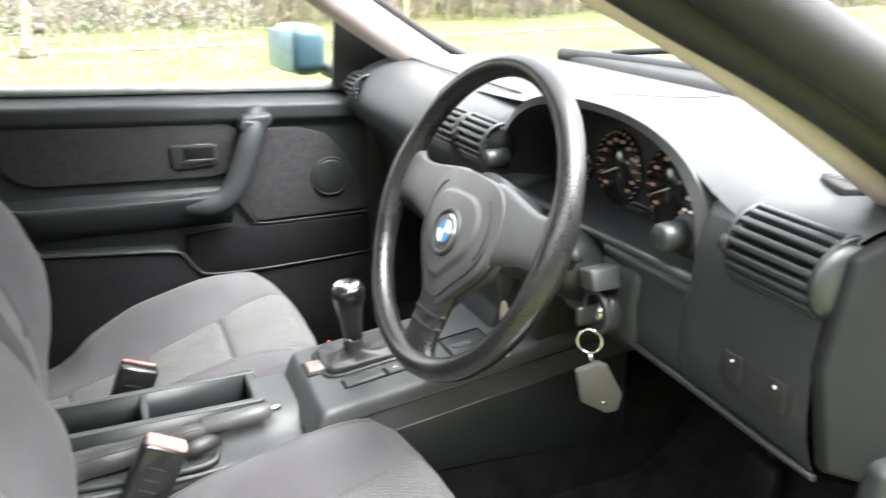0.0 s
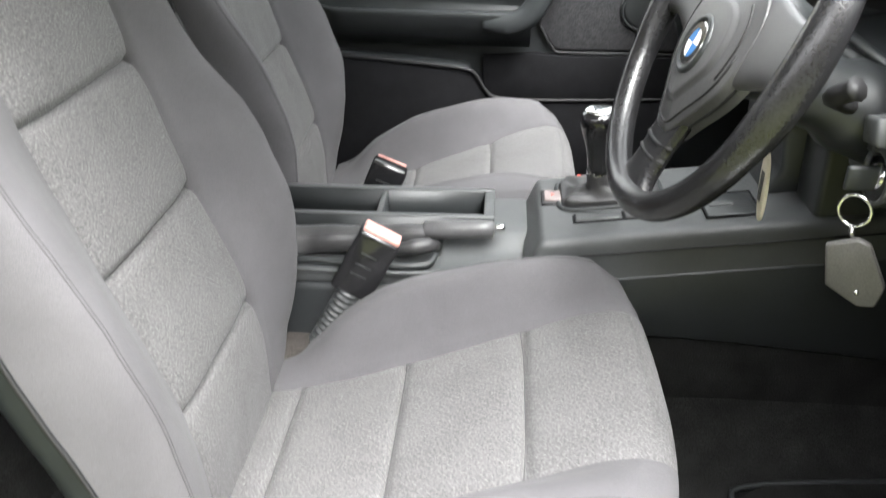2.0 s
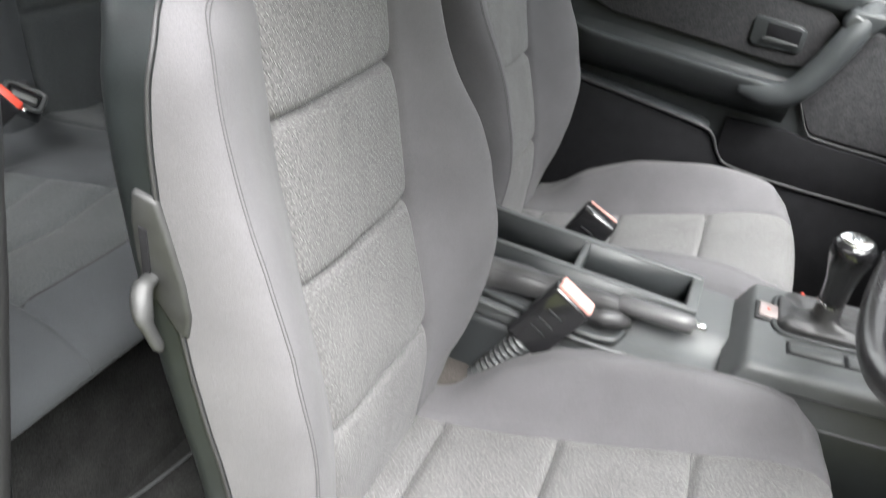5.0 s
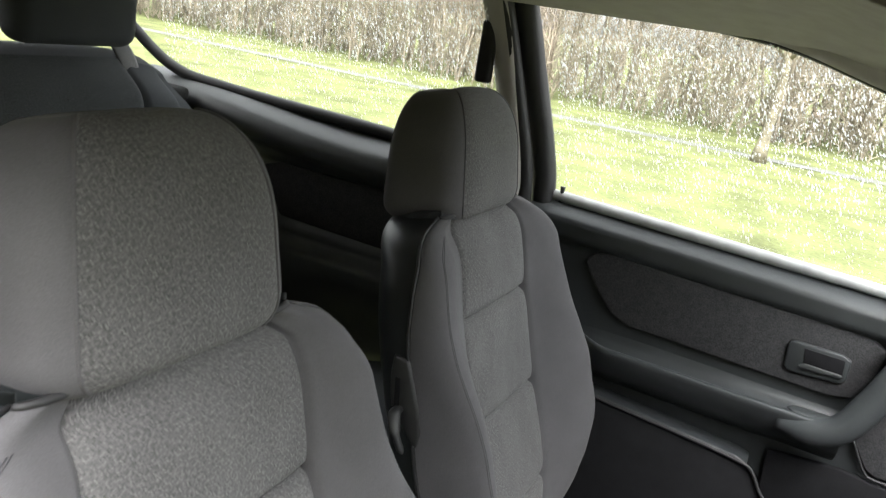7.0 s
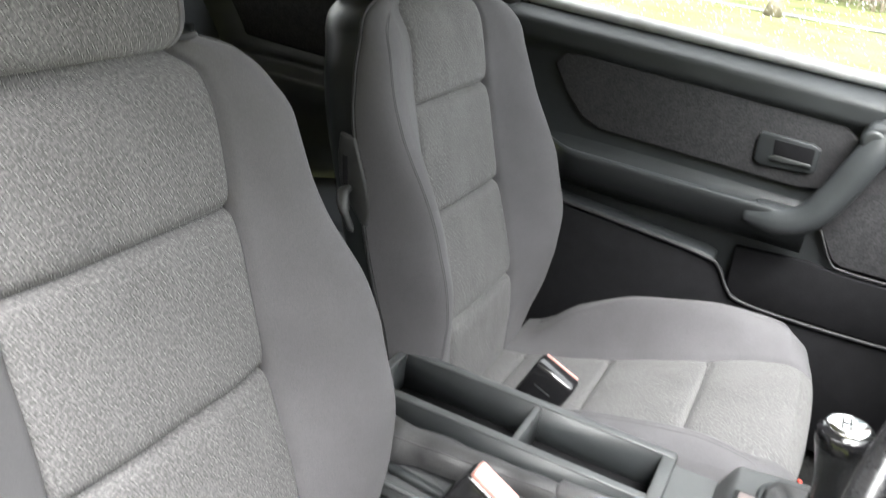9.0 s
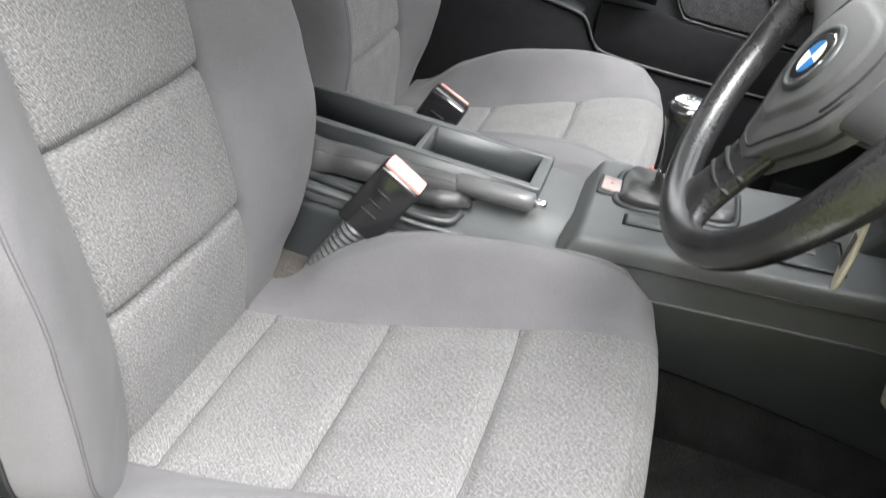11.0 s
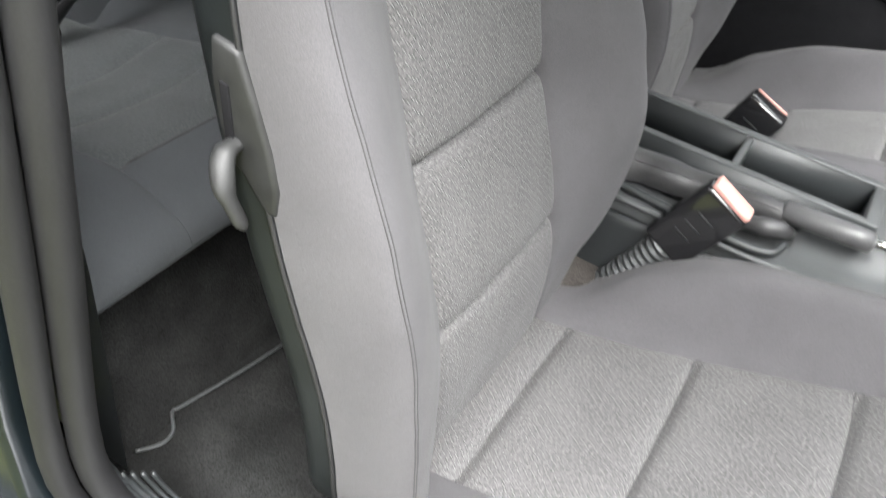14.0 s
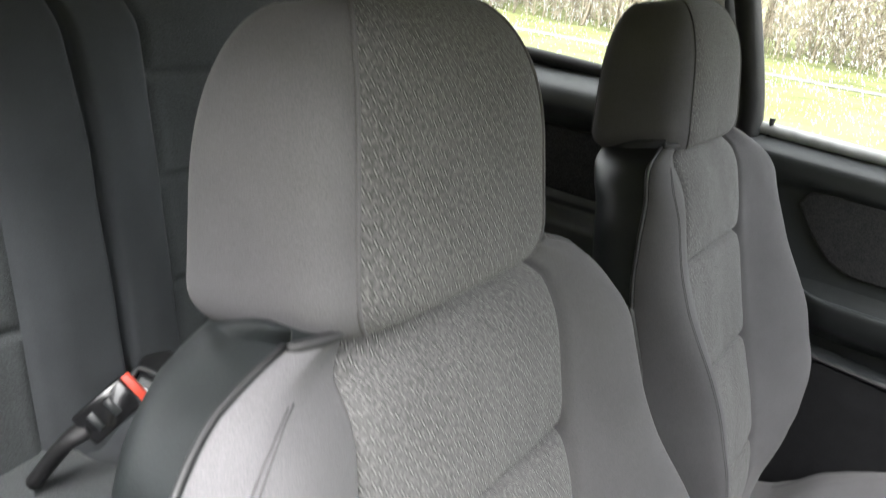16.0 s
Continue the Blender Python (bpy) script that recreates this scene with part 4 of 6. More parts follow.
# light on the tray rims and shade inside are put into the plastics
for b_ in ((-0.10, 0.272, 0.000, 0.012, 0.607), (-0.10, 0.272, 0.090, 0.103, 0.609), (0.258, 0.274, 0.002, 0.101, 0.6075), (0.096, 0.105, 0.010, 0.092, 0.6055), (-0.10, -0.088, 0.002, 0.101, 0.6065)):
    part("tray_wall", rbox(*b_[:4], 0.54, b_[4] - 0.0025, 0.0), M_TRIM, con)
    part("lit_tray_rim", rbox(*b_[:4], b_[4] - 0.004, b_[4], 0.0018), M_TRIM_L, con)
part("tray_floor", rbox(-0.09, 0.26, 0.010, 0.092, 0.545, 0.556, 0.0), M_RECESS_BLACK, con)
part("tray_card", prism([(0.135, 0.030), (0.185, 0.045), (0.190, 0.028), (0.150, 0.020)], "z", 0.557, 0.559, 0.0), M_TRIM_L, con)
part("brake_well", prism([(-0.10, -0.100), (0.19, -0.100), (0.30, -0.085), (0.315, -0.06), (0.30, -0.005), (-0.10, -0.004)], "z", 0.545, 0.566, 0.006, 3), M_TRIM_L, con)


def neck(u, v):
    y = -0.104 + 0.206 * v
    x = 0.352 - (0.090 + 0.062 * smooth(-0.004, -0.020, y)) * (1 - u)
    return (x, y, 0.5672 + 0.024 * smooth(-0.055, 0.0, y) - 0.012 * smooth(-0.092, -0.104, y))


grid("neck", neck, steps(0, 1, 14), steps(0, 1, 20), M_TRIM_L, con)


def front_top(u, v):
    """The raised part round the gear lever: v runs from the driver's side edge over the top to the other side."""
    x = 0.318 + 0.54 * u
    zt = 0.628 + 0.12 * (x - 0.33)
    up = smooth(-0.01, 0.045, u)
    prof = curve((0.0, -0.121), (0.20, -0.113), (0.26, -0.107), (0.32, -0.094), (0.5, 0.0), (0.75, 0.085), (0.9, 0.112), (1.0, 0.118))
    drop = curve((0.0, 0.062), (0.20, 0.012), (0.26, 0.003), (0.32, 0.0), (0.36, 0.0), (0.78, 0.0), (0.9, 0.03), (1.0, 0.06))
    z = zt - drop(v) - 0.050 * (1 - up)
    return (x, prof(v), z)


# paler plastic on the console tops stands for the light falling on them
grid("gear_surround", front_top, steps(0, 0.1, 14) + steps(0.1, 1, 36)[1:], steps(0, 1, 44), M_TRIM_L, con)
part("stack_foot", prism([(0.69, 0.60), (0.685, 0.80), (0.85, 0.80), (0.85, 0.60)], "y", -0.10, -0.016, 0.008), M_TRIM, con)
hz = part("hazard_switch", rbox(0.342, 0.376, -0.002, 0.044, 0.622, 0.6345, 0.002), M_RUBBER, con, "hazard switch with a red triangle")
part("button", rbox(0.346, 0.372, 0.004, 0.038, 0.630, 0.6375, 0.002), M_HAZ, hz)
part("triangle", prism([(0.356, 0.017), (0.361, 0.021), (0.356, 0.025)], "z", 0.6373, 0.6379, 0.0), M_RED, hz)
tilt = Matrix.Translation((0.44, 0, 0.641)) @ Matrix.Rotation(radians(-6.8), 4, 'Y')
part("gaiter_frame", rod([tilt @ Vector((0.074 * math.copysign(abs(math.cos(t)) ** 0.35, math.cos(t)), 0.026 + 0.052 * math.copysign(abs(math.sin(t)) ** 0.35, math.sin(t)), 0.0)) for t in steps(0, 2 * math.pi, 40)[:-1]], 0.0045, 8, closed=True), M_TRIM, con)
plate = part("switch_plate", rbox(-0.058, 0.062, -0.068, -0.040, -0.010, 0.0012, 0.002, 2, tilt), M_RECESS_BLACK, con, "black window switch plate")
for k, (x0, x1) in enumerate(((-0.054, 0.010), (0.014, 0.058))):
    sw = part("window_switch", rbox(x0, x1, -0.065, -0.043, -0.006, 0.0042, 0.003, 2, tilt), M_TRIM_L, plate)
    if k:
        bm = bmesh.new()
        for x in (0.026, 0.044):
            box(bm, x, x + 0.005, -0.056, -0.051, 0.0041, 0.0046, m=tilt)
        part("symbols", bm, M_SYMBOL, plate, "small white switch symbols", smooth_faces=False)
lid = part("ashtray_lid", rbox(0.120, 0.188, -0.080, -0.012, -0.010, 0.0035, 0.003, 2, tilt), M_TRIM, con, "small hinged ashtray lid")
part("lid_edge", rod([tilt @ Vector(p) for p in ((0.118, -0.082, 0.002), (0.190, -0.082, 0.002), (0.190, -0.010, 0.002), (0.118, -0.010, 0.002))], 0.0016, 6, closed=True), M_RECESS_BLACK, lid)
part("lid_grip", rbox(0.128, 0.160, -0.052, -0.040, 0.003, 0.0055, 0.002, 2, tilt), M_TRIM_L, lid)
part("red_marker", rbox(-0.010, -0.005, 0.097, 0.101, 0.0, 0.005, 0.001, 1, Matrix.Translation((0.41, 0, 0.632))), M_RED, con)
# darker plastic on the console sides stands for their shade
part("side_panel", prism([(0.325, 0.567), (0.62, 0.604), (0.85, 0.631), (0.85, 0.462), (0.60, 0.486), (0.42, 0.494), (0.325, 0.478)], "y", -0.123, -0.106, 0.003), M_TRIM, con, "console side panel, darkened for the shade on it")
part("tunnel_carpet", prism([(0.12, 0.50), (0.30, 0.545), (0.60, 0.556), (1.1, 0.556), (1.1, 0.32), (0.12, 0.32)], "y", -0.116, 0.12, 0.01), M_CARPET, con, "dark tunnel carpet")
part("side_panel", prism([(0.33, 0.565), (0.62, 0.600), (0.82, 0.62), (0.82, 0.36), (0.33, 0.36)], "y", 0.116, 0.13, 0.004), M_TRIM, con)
part("trim_line", rod([(0.336, -0.1175, 0.604), (0.45, -0.1178, 0.619), (0.62, -0.1180, 0.640), (0.80, -0.1182, 0.662)], 0.0012, 6), M_RUBBER, con)

hb = thing("handbrake", "black handbrake lever with a leather gaiter", "handbrake", (0.1, -0.04, 0.566))


def brake_boot(u, v):
    """Leather sleeve of the lever, spreading and creasing towards the back."""
    x = -0.095 + 0.272 * u
    w = 0.025 - 0.011 * smooth(0.2, 1.0, u)
    t = math.pi * (1.15 * v - 0.075)
    fold = 0.0022 * math.sin(26 * u + 3 * v) * (1 - u) + 0.003 * noise.noise((x * 30, v * 3, 2.0))
    return (x, -0.041 - (w + fold) * math.cos(t), 0.570 + 0.022 * u + (0.030 - 0.008 * u + fold) * math.sin(t))


grid("lever_sleeve", brake_boot, steps(0, 1, 44), steps(0, 1, 24), M_GAITER, hb, "creased stitched leather gaiter")
part("sleeve_seam", rod([Vector(brake_boot(u, 0.30)) + Vector((0, -0.0006, 0.0004)) for u in steps(0.02, 0.98, 40)], 0.0009, 5), M_STITCH, hb)
part("grip", rod([(0.172, -0.040, 0.604), (0.176, -0.040, 0.604), (0.255, -0.036, 0.606), (0.272, -0.035, 0.606), (0.275, -0.035, 0.606)], [0.008, 0.0135, 0.0135, 0.0125, 0.008], 14), M_GRIP, hb, "grained grey grip")
part("release_button", rod([(0.272, -0.035, 0.607), (0.288, -0.034, 0.608), (0.290, -0.034, 0.608)], [0.006, 0.006, 0.004], 10), M_CHROME, hb)
part("boot_fold", rod(spline([(-0.05, -0.075, 0.572), (0.05, -0.085, 0.572), (0.13, -0.095, 0.574), (0.18, -0.088, 0.574), (0.192, -0.065, 0.578)], 6), 0.0055, 8), M_TRIM, hb)
part("boot_rail", rod(spline([(-0.06, -0.098, 0.566), (0.06, -0.101, 0.567), (0.15, -0.104, 0.568), (0.205, -0.098, 0.568)], 6), 0.0035, 8), M_TRIM_L, hb)
part("boot_fold", rod(spline([(0.13, -0.060, 0.580), (0.16, -0.068, 0.590), (0.185, -0.055, 0.588), (0.19, -0.04, 0.578)], 6), [0.010] * 6 + [0.012] * 6 + [0.009] * 7, 10), M_GAITER, hb)

gl = thing("gear_lever", "black gear lever with a chrome-topped knob", "gear lever", (0.42, 0.012, 0.645))


def gaiter(u, t):
    """Creased leather from the oblong frame up to the lever."""
    c, q = math.cos(t), math.sin(t)
    k = smooth(0.12, 0.72, u)
    ex = 0.35 + 0.65 * k
    rx, ry = 0.070 + (0.0165 - 0.070) * k, 0.048 + (0.0165 - 0.048) * k
    fold = 0.004 * math.sin(3 * t + 9 * u) * math.sin(math.pi * u) + 0.004 * noise.noise((c * 2.2, q * 2.2, u * 5))
    p = tilt @ Vector((rx * math.copysign(abs(c) ** ex, c), 0.026 + ry * math.copysign(abs(q) ** ex, q), 0.001 + 0.010 * smooth(0, 0.25, u) + 0.028 * smooth(0.45, 1, u) + fold))
    top = Vector((0.420, 0.010, 0.680))
    off = (top - (tilt @ Vector((0, 0.026, 0.039)))) * k
    return (p.x + off.x, p.y + off.y, p.z)


grid("boot", gaiter, steps(0, 1, 26), steps(0, 2 * math.pi, 56), M_GAITER, gl, "creased leather boot")
kp = [(0.420, 0.009, 0.672), (0.4195, 0.008, 0.69), (0.418, 0.007, 0.715), (0.416, 0.006, 0.736), (0.415, 0.005, 0.753), (0.415, 0.005, 0.765), (0.4145, 0.005, 0.773)]
part("knob", rod(kp, [0.0145, 0.0160, 0.0175, 0.0215, 0.0262, 0.0272, 0.0215], 20), M_GLOSS, gl)
part("cap", rod([(0.4145, 0.005, 0.770), (0.4144, 0.005, 0.7755), (0.4143, 0.005, 0.7765)], [0.0218, 0.0208, 0.016], 20), M_CHROME, gl, "chrome shift pattern plate")
part("ring", rod([(0.420, 0.010, 0.676), (0.4198, 0.010, 0.684)], [0.0165, 0.0165], 14), M_CHROME, gl)
bm = bmesh.new()
for x0, x1, y0, y1 in ((-0.008, 0.008, -0.001, 0.001), (-0.008, -0.006, -0.010, 0.010), (0.006, 0.008, -0.010, 0.010), (-0.001, 0.001, -0.010, 0.010)):
    box(bm, 0.4143 + x0, 0.4143 + x1, 0.005 + y0, 0.005 + y1, 0.7763, 0.7769)
part("shift_pattern", bm, M_GLOSS, gl, smooth_faces=False)

# ---- passenger door ----
door = thing("door_1", "closed black passenger door with cloth inserts and armrest", "car door", (0.2, 0.70, 0.33), kind="structure")


def door_face(x, z):
    top = 1.005 - 0.045 * (x + 0.25)
    zz = 0.33 + (top - 0.33) * z
    g = top - zz
    y = 0.658 + 0.055 * smooth(0.035, 0.0, g) ** 1.4 + 0.020 * smooth(0.055, 0.082, g)
    y += 0.006 * noise.noise((x * 3, zz * 3, 1.0)) * 0.3
    return (x, y, zz)


grid("panel", door_face, steps(-0.275, 0.66, 70), steps(0, 1, 110), M_DOOR, door)
part("cloth_insert", prism([(-0.150, 0.905), (-0.135, 0.925), (-0.10, 0.930), (0.34, 0.910), (0.375, 0.885), (0.335, 0.80), (0.30, 0.793), (-0.045, 0.806), (-0.080, 0.820), (-0.115, 0.855)], "y", 0.667, 0.682, 0.005, 3), M_DOORCLOTH, door, "dark charcoal cloth insert")
sp = part("speaker_panel", prism([(0.415, 0.893), (0.50, 0.890), (0.560, 0.868), (0.605, 0.815), (0.640, 0.735), (0.652, 0.688), (0.640, 0.680), (0.40, 0.680), (0.385, 0.688), (0.352, 0.735), (0.36, 0.76), (0.405, 0.875)], "y", 0.667, 0.682, 0.005, 3), M_DOORCLOTH, door, "dark cloth speaker panel")
part("panel_edge", rod(spline([(0.355, 0.667, 0.735), (0.385, 0.666, 0.686), (0.41, 0.665, 0.677), (0.52, 0.665, 0.676), (0.65, 0.665, 0.676)], 6), 0.0025, 6), M_RUBBER, sp)
part("speaker_ring", rod([(0.566 + 0.043 * math.cos(t), 0.664, 0.770 + 0.043 * math.sin(t)) for t in steps(0, 2 * math.pi, 32)[:-1]], 0.0035, 6, closed=True, up=Vector((0, 1, 0))), M_TRIM, sp)
part("speaker_grille", rod([(0.566, 0.668, 0.770), (0.566, 0.663, 0.770), (0.566, 0.661, 0.770)], [0.042, 0.041, 0.034], 32, up=Vector((1, 0, 0))), M_TRIM, sp, "round dark speaker grille")


def armrest(x, r):
    """Tray and rounded lip that stand out of the panel; r runs from the panel over the lip to the underside."""
    e = smooth(-0.17, -0.06, x)
    y = curve((0, 0.686), (0.12, 0.672), (0.36, 0.640), (0.43, 0.622), (0.50, 0.610), (0.56, 0.603), (0.62, 0.601), (0.70, 0.606), (0.85, 0.628), (1.0, 0.668))(r)
    z = curve((0, 0.802), (0.12, 0.765), (0.36, 0.752), (0.43, 0.766), (0.50, 0.774), (0.56, 0.773), (0.62, 0.767), (0.70, 0.752), (0.85, 0.718), (1.0, 0.690))(r)
    return (x, 0.680 + (y - 0.680) * (0.25 + 0.75 * e), z + 0.006 * (1 - e) - 0.035 * (x - 0.1) * 0.5)


grid("armrest", armrest, steps(-0.20, 0.335, 50), steps(0, 1, 40), M_DOOR, door, "black armrest with a shallow tray")
part("armrest_cup", prism([(0.255, 0.625), (0.315, 0.625), (0.325, 0.640), (0.315, 0.655), (0.255, 0.655), (0.245, 0.640)], "z", 0.762, 0.7665, 0.002), M_DOOR, door)
hp = spline([(0.235, 0.612, 0.746), (0.29, 0.610, 0.748), (0.33, 0.611, 0.768), (0.360, 0.615, 0.820), (0.385, 0.622, 0.880), (0.402, 0.640, 0.918), (0.415, 0.668, 0.925)], 7)
gh = part("grab_handle", rod(hp, [(0.022 + 0.003 * math.sin(3.0 * i / len(hp))) * min(1.0, 0.55 + 0.08 * i) for i in range(len(hp))], 14, flat=0.85, up=Vector((0, 1, 0))), M_DOOR, door, "slanting black grab handle")
part("handle_end", prism([(0.362, 0.902), (0.372, 0.930), (0.432, 0.934), (0.436, 0.916), (0.405, 0.878), (0.380, 0.872)], "y", 0.616, 0.668, 0.010, 3), M_DOOR, gh)
part("handle_pad", rod([(0.381, 0.618, 0.906), (0.381, 0.613, 0.906), (0.381, 0.612, 0.906)], [0.017, 0.0155, 0.011], 24, up=Vector((1, 0, 0))), M_TRIM, gh)
lv = part("release_bezel", prism([(0.225, 0.873), (0.305, 0.871), (0.318, 0.865), (0.319, 0.830), (0.312, 0.822), (0.232, 0.818), (0.222, 0.826), (0.220, 0.866)], "y", 0.660, 0.678, 0.003), M_DOOR, door, "black door release bezel")
part("lever", prism([(0.243, 0.8345), (0.252, 0.8405), (0.310, 0.8385), (0.310, 0.833), (0.25, 0.830)], "y", 0.655, 0.664, 0.0015), M_TRIM, lv, "black door release lever")
# flat black plate that paints the shade of the bezel's hollow
part("recess", prism([(0.246, 0.865), (0.309, 0.863), (0.311, 0.834), (0.250, 0.838)], "y", 0.6585, 0.6605, 0.0005), M_RECESS_BLACK, lv)
part("pocket_wall", prism([(-0.26, 0.686), (-0.1, 0.676), (0.19, 0.652), (0.212, 0.648), (0.228, 0.630), (0.245, 0.603), (0.275, 0.588), (0.40, 0.584), (0.63, 0.590), (0.655, 0.60), (0.655, 0.36), (-0.26, 0.36)], "y", 0.615, 0.628, 0.004), M_RECESS_BLACK, door, "black felt-lined door pocket, darkened for the shade in it")
# solid black plate in place of the deep opening's shade
part("pocket_cavity", prism([(0.235, 0.668), (0.35, 0.676), (0.40, 0.670), (0.655, 0.670), (0.655, 0.57), (0.24, 0.57)], "y", 0.662, 0.677, 0.003), M_RECESS_BLACK, door, "black plate for the shaded opening of the pocket")
part("pocket_lip", rod(spline([(-0.26, 0.618, 0.690), (-0.1, 0.615, 0.680), (0.10, 0.613, 0.664), (0.195, 0.612, 0.654), (0.222, 0.612, 0.643), (0.245, 0.612, 0.608), (0.275, 0.612, 0.592), (0.40, 0.612, 0.588), (0.64, 0.615, 0.594)], 7), 0.0030, 8), M_RUBBER, door)
part("pocket_edge", prism([(-0.26, 0.692), (-0.1, 0.682), (0.19, 0.657), (0.212, 0.650), (0.205, 0.640), (-0.26, 0.678)], "y", 0.622, 0.660, 0.003), M_DOOR, door)
part("pocket_end", prism([(-0.26, 0.690), (-0.1, 0.680), (0.19, 0.656), (0.21, 0.65), (0.21, 0.60), (-0.26, 0.60)], "y", 0.624, 0.672, 0.004), M_TRIM, door)
lock = part("lock_pin", rod([(-0.228, 0.700, 0.985), (-0.228, 0.700, 1.012), (-0.228, 0.700, 1.024)], [0.0035, 0.0035, 0.0055], 8), M_RUBBER, door)
# pale rail: sky light along the door ledge is put into its colour
part("window_rail", rod(spline([(-0.275, 0.705, 1.006), (0.1, 0.704, 0.9905), (0.64, 0.702, 0.968)], 6), 0.011, 8), M_LIT_RAIL, door, "wet outer edge under the window, paled for the sky light on it")

# ---- door mirror outside ----
mir = thing("door_mirror", "dark blue exterior door mirror", "mirror", (0.62, 0.75, 0.99))
MIR = Matrix.Translation((0.545, 0.868, 1.042)) @ Matrix.Rotation(radians(12), 4, 'Z')
part("shell", rbox(-0.035, 0.050, -0.085, 0.075, -0.060, 0.056, 0.030, 5, MIR), M_TEAL, mir, "teal painted mirror housing")
part("glass", rbox(-0.0385, -0.034, -0.070, 0.062, -0.047, 0.044, 0.002, 2, MIR), M_MIRROR, mir, "rain-flecked mirror glass, its blue-grey reflection painted in")
part("arm", rbox(0.60, 0.655, 0.69, 0.86, 0.975, 1.005, 0.01, 3), M_RUBBER, mir)

# ---- dashboard ----
dash = thing("dashboard", "dark grey moulded plastic dashboard", "dashboard", (0.85, 0, 0.6))
HOOD_Y, HOOD_W = -0.250, 0.245


def dash_profile(y, r):
    """r runs from the windscreen over the top and down the face to the underside."""
    inside = smooth(HOOD_W - 0.005, HOOD_W - 0.03, abs(y - HOOD_Y))
    rp = [0.0, 0.22, 0.38, 0.46, 0.53, 0.60, 0.68, 0.72, 0.80, 0.92, 1.0]
    px = [1.17, 0.92, 0.76, 0.68, 0.632, 0.615, 0.632, 0.662, 0.685, 0.70, 0.80]
    pz = [1.005, 1.030, 1.036, 1.022, 0.990, 0.945, 0.905, 0.893, 0.84, 0.76, 0.69]
    dx_ = [1.17, 0.95, 0.83, 0.79, 0.77, 0.765, 0.700, 0.668, 0.662, 0.668, 0.80]
    dz = [1.005, 1.030, 1.035, 1.020, 0.97, 0.93, 0.908, 0.895, 0.85, 0.795, 0.73]
    ex = [1.17, 0.92, 0.78, 0.71, 0.672, 0.655, 0.648, 0.648, 0.650, 0.668, 0.80]
    ez = [1.005, 1.028, 1.030, 1.026, 1.012, 0.975, 0.925, 0.905, 0.86, 0.795, 0.73]
    driver = smooth(0.10, -0.02, y)
    end = smooth(-0.485, -0.505, y)
    x, z = curve(*zip(rp, px))(r), curve(*zip(rp, pz))(r)
    xe, ze = curve(*zip(rp, ex))(r), curve(*zip(rp, ez))(r)
    x, z = x + (xe - x) * driver, z + (ze - z) * driver
    xi, zi = curve(*zip(rp, dx_))(r), curve(*zip(rp, dz))(r)
    x, z = x + (xi - x) * inside, z + (zi - z) * inside
    return (x, y, z)


grid("body", dash_profile, steps(-0.66, 0.665, 170), steps(0, 0.56, 44), M_DASH, dash)
# face in darker plastic: part of its shade below the top is coloured in
grid("face_band", dash_profile, steps(-0.66, 0.665, 150), steps(0.56, 0.73, 14), M_TRIM, dash, "dark grey dashboard face, partly darkened for the shade under its top")
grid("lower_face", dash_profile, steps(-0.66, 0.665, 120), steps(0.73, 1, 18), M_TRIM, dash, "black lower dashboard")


def hood(u, t):
    """The arch over the instruments: u from the rear lip to where it melts into the dash top."""
    x = 0.655 + 0.40 * u
    w = HOOD_W + 0.030 * u
    c, s_ = math.cos(t), math.sin(t)
    y = HOOD_Y - w * math.copysign(abs(c) ** 0.80, c)
    zb = 0.925 + 0.10 * smooth(0.05, 0.5, u)
    h = 1.078 - 0.050 * smooth(0.0, 1.0, u) - zb
    return (x + 0.012 * (1 - u) * abs(c) ** 3, y, zb + h * max(0.0, s_) ** 0.75 + 0.012 * c * (1 - u))


grid("instrument_hood", hood, steps(0, 1, 30), steps(0.0, math.pi, 60), M_DASH, dash, "smooth grey arched instrument hood")
grid("hood_lining", lambda u, t: (0.657 + 0.12 * u, HOOD_Y + (hood(0, t)[1] - HOOD_Y) * (0.955 - 0.10 * u), 0.925 + (hood(0, t)[2] - 0.925) * (0.93 - 0.15 * u)), steps(0, 1, 8), steps(0.0, math.pi, 48), M_RUBBER, dash, "black inner lining")
grid("hood_lip", lambda u, t: Vector(hood(0, t)).lerp(Vector((0.657, HOOD_Y + (hood(0, t)[1] - HOOD_Y) * 0.955, 0.925 + (hood(0, t)[2] - 0.925) * 0.93)), u), steps(0, 1, 3), steps(0.0, math.pi, 60), M_DASH, dash)



def shoulder(u, v):
    """Slope from the hood down to the dash top beside it."""
    a = Vector(hood(u, 0.85))
    zb = curve((0.655, 0.975), (0.68, 1.008), (0.72, 1.022), (0.78, 1.026), (0.92, 1.024), (1.1, 1.008))(a.x)
    return (a.x, a.y + (-0.610 - a.y) * v, a.z + 0.001 + (zb - a.z) * (1 - (1 - v) ** 2.1))


def shoulder_in(u, v):
    """The same slope on the side of the centre vents."""
    a = Vector(hood(u, math.pi - 0.85))
    zb = curve((0.60, 1.000), (0.70, 1.030), (0.78, 1.0365), (0.92, 1.031), (1.1, 1.012))(a.x)
    return (a.x, a.y + (0.16 - a.y) * v, a.z + 0.001 + (zb - a.z) * (1 - (1 - v) ** 1.6))


grid("hood_shoulder", shoulder_in, steps(0.10, 1, 24), steps(0, 1, 24), M_DASH, dash, "grey dashboard top sloping from the hood")
grid("hood_shoulder", shoulder, steps(0.02, 1, 24), steps(0, 1, 24), M_DASH, dash, "grey dashboard top sloping from the hood")

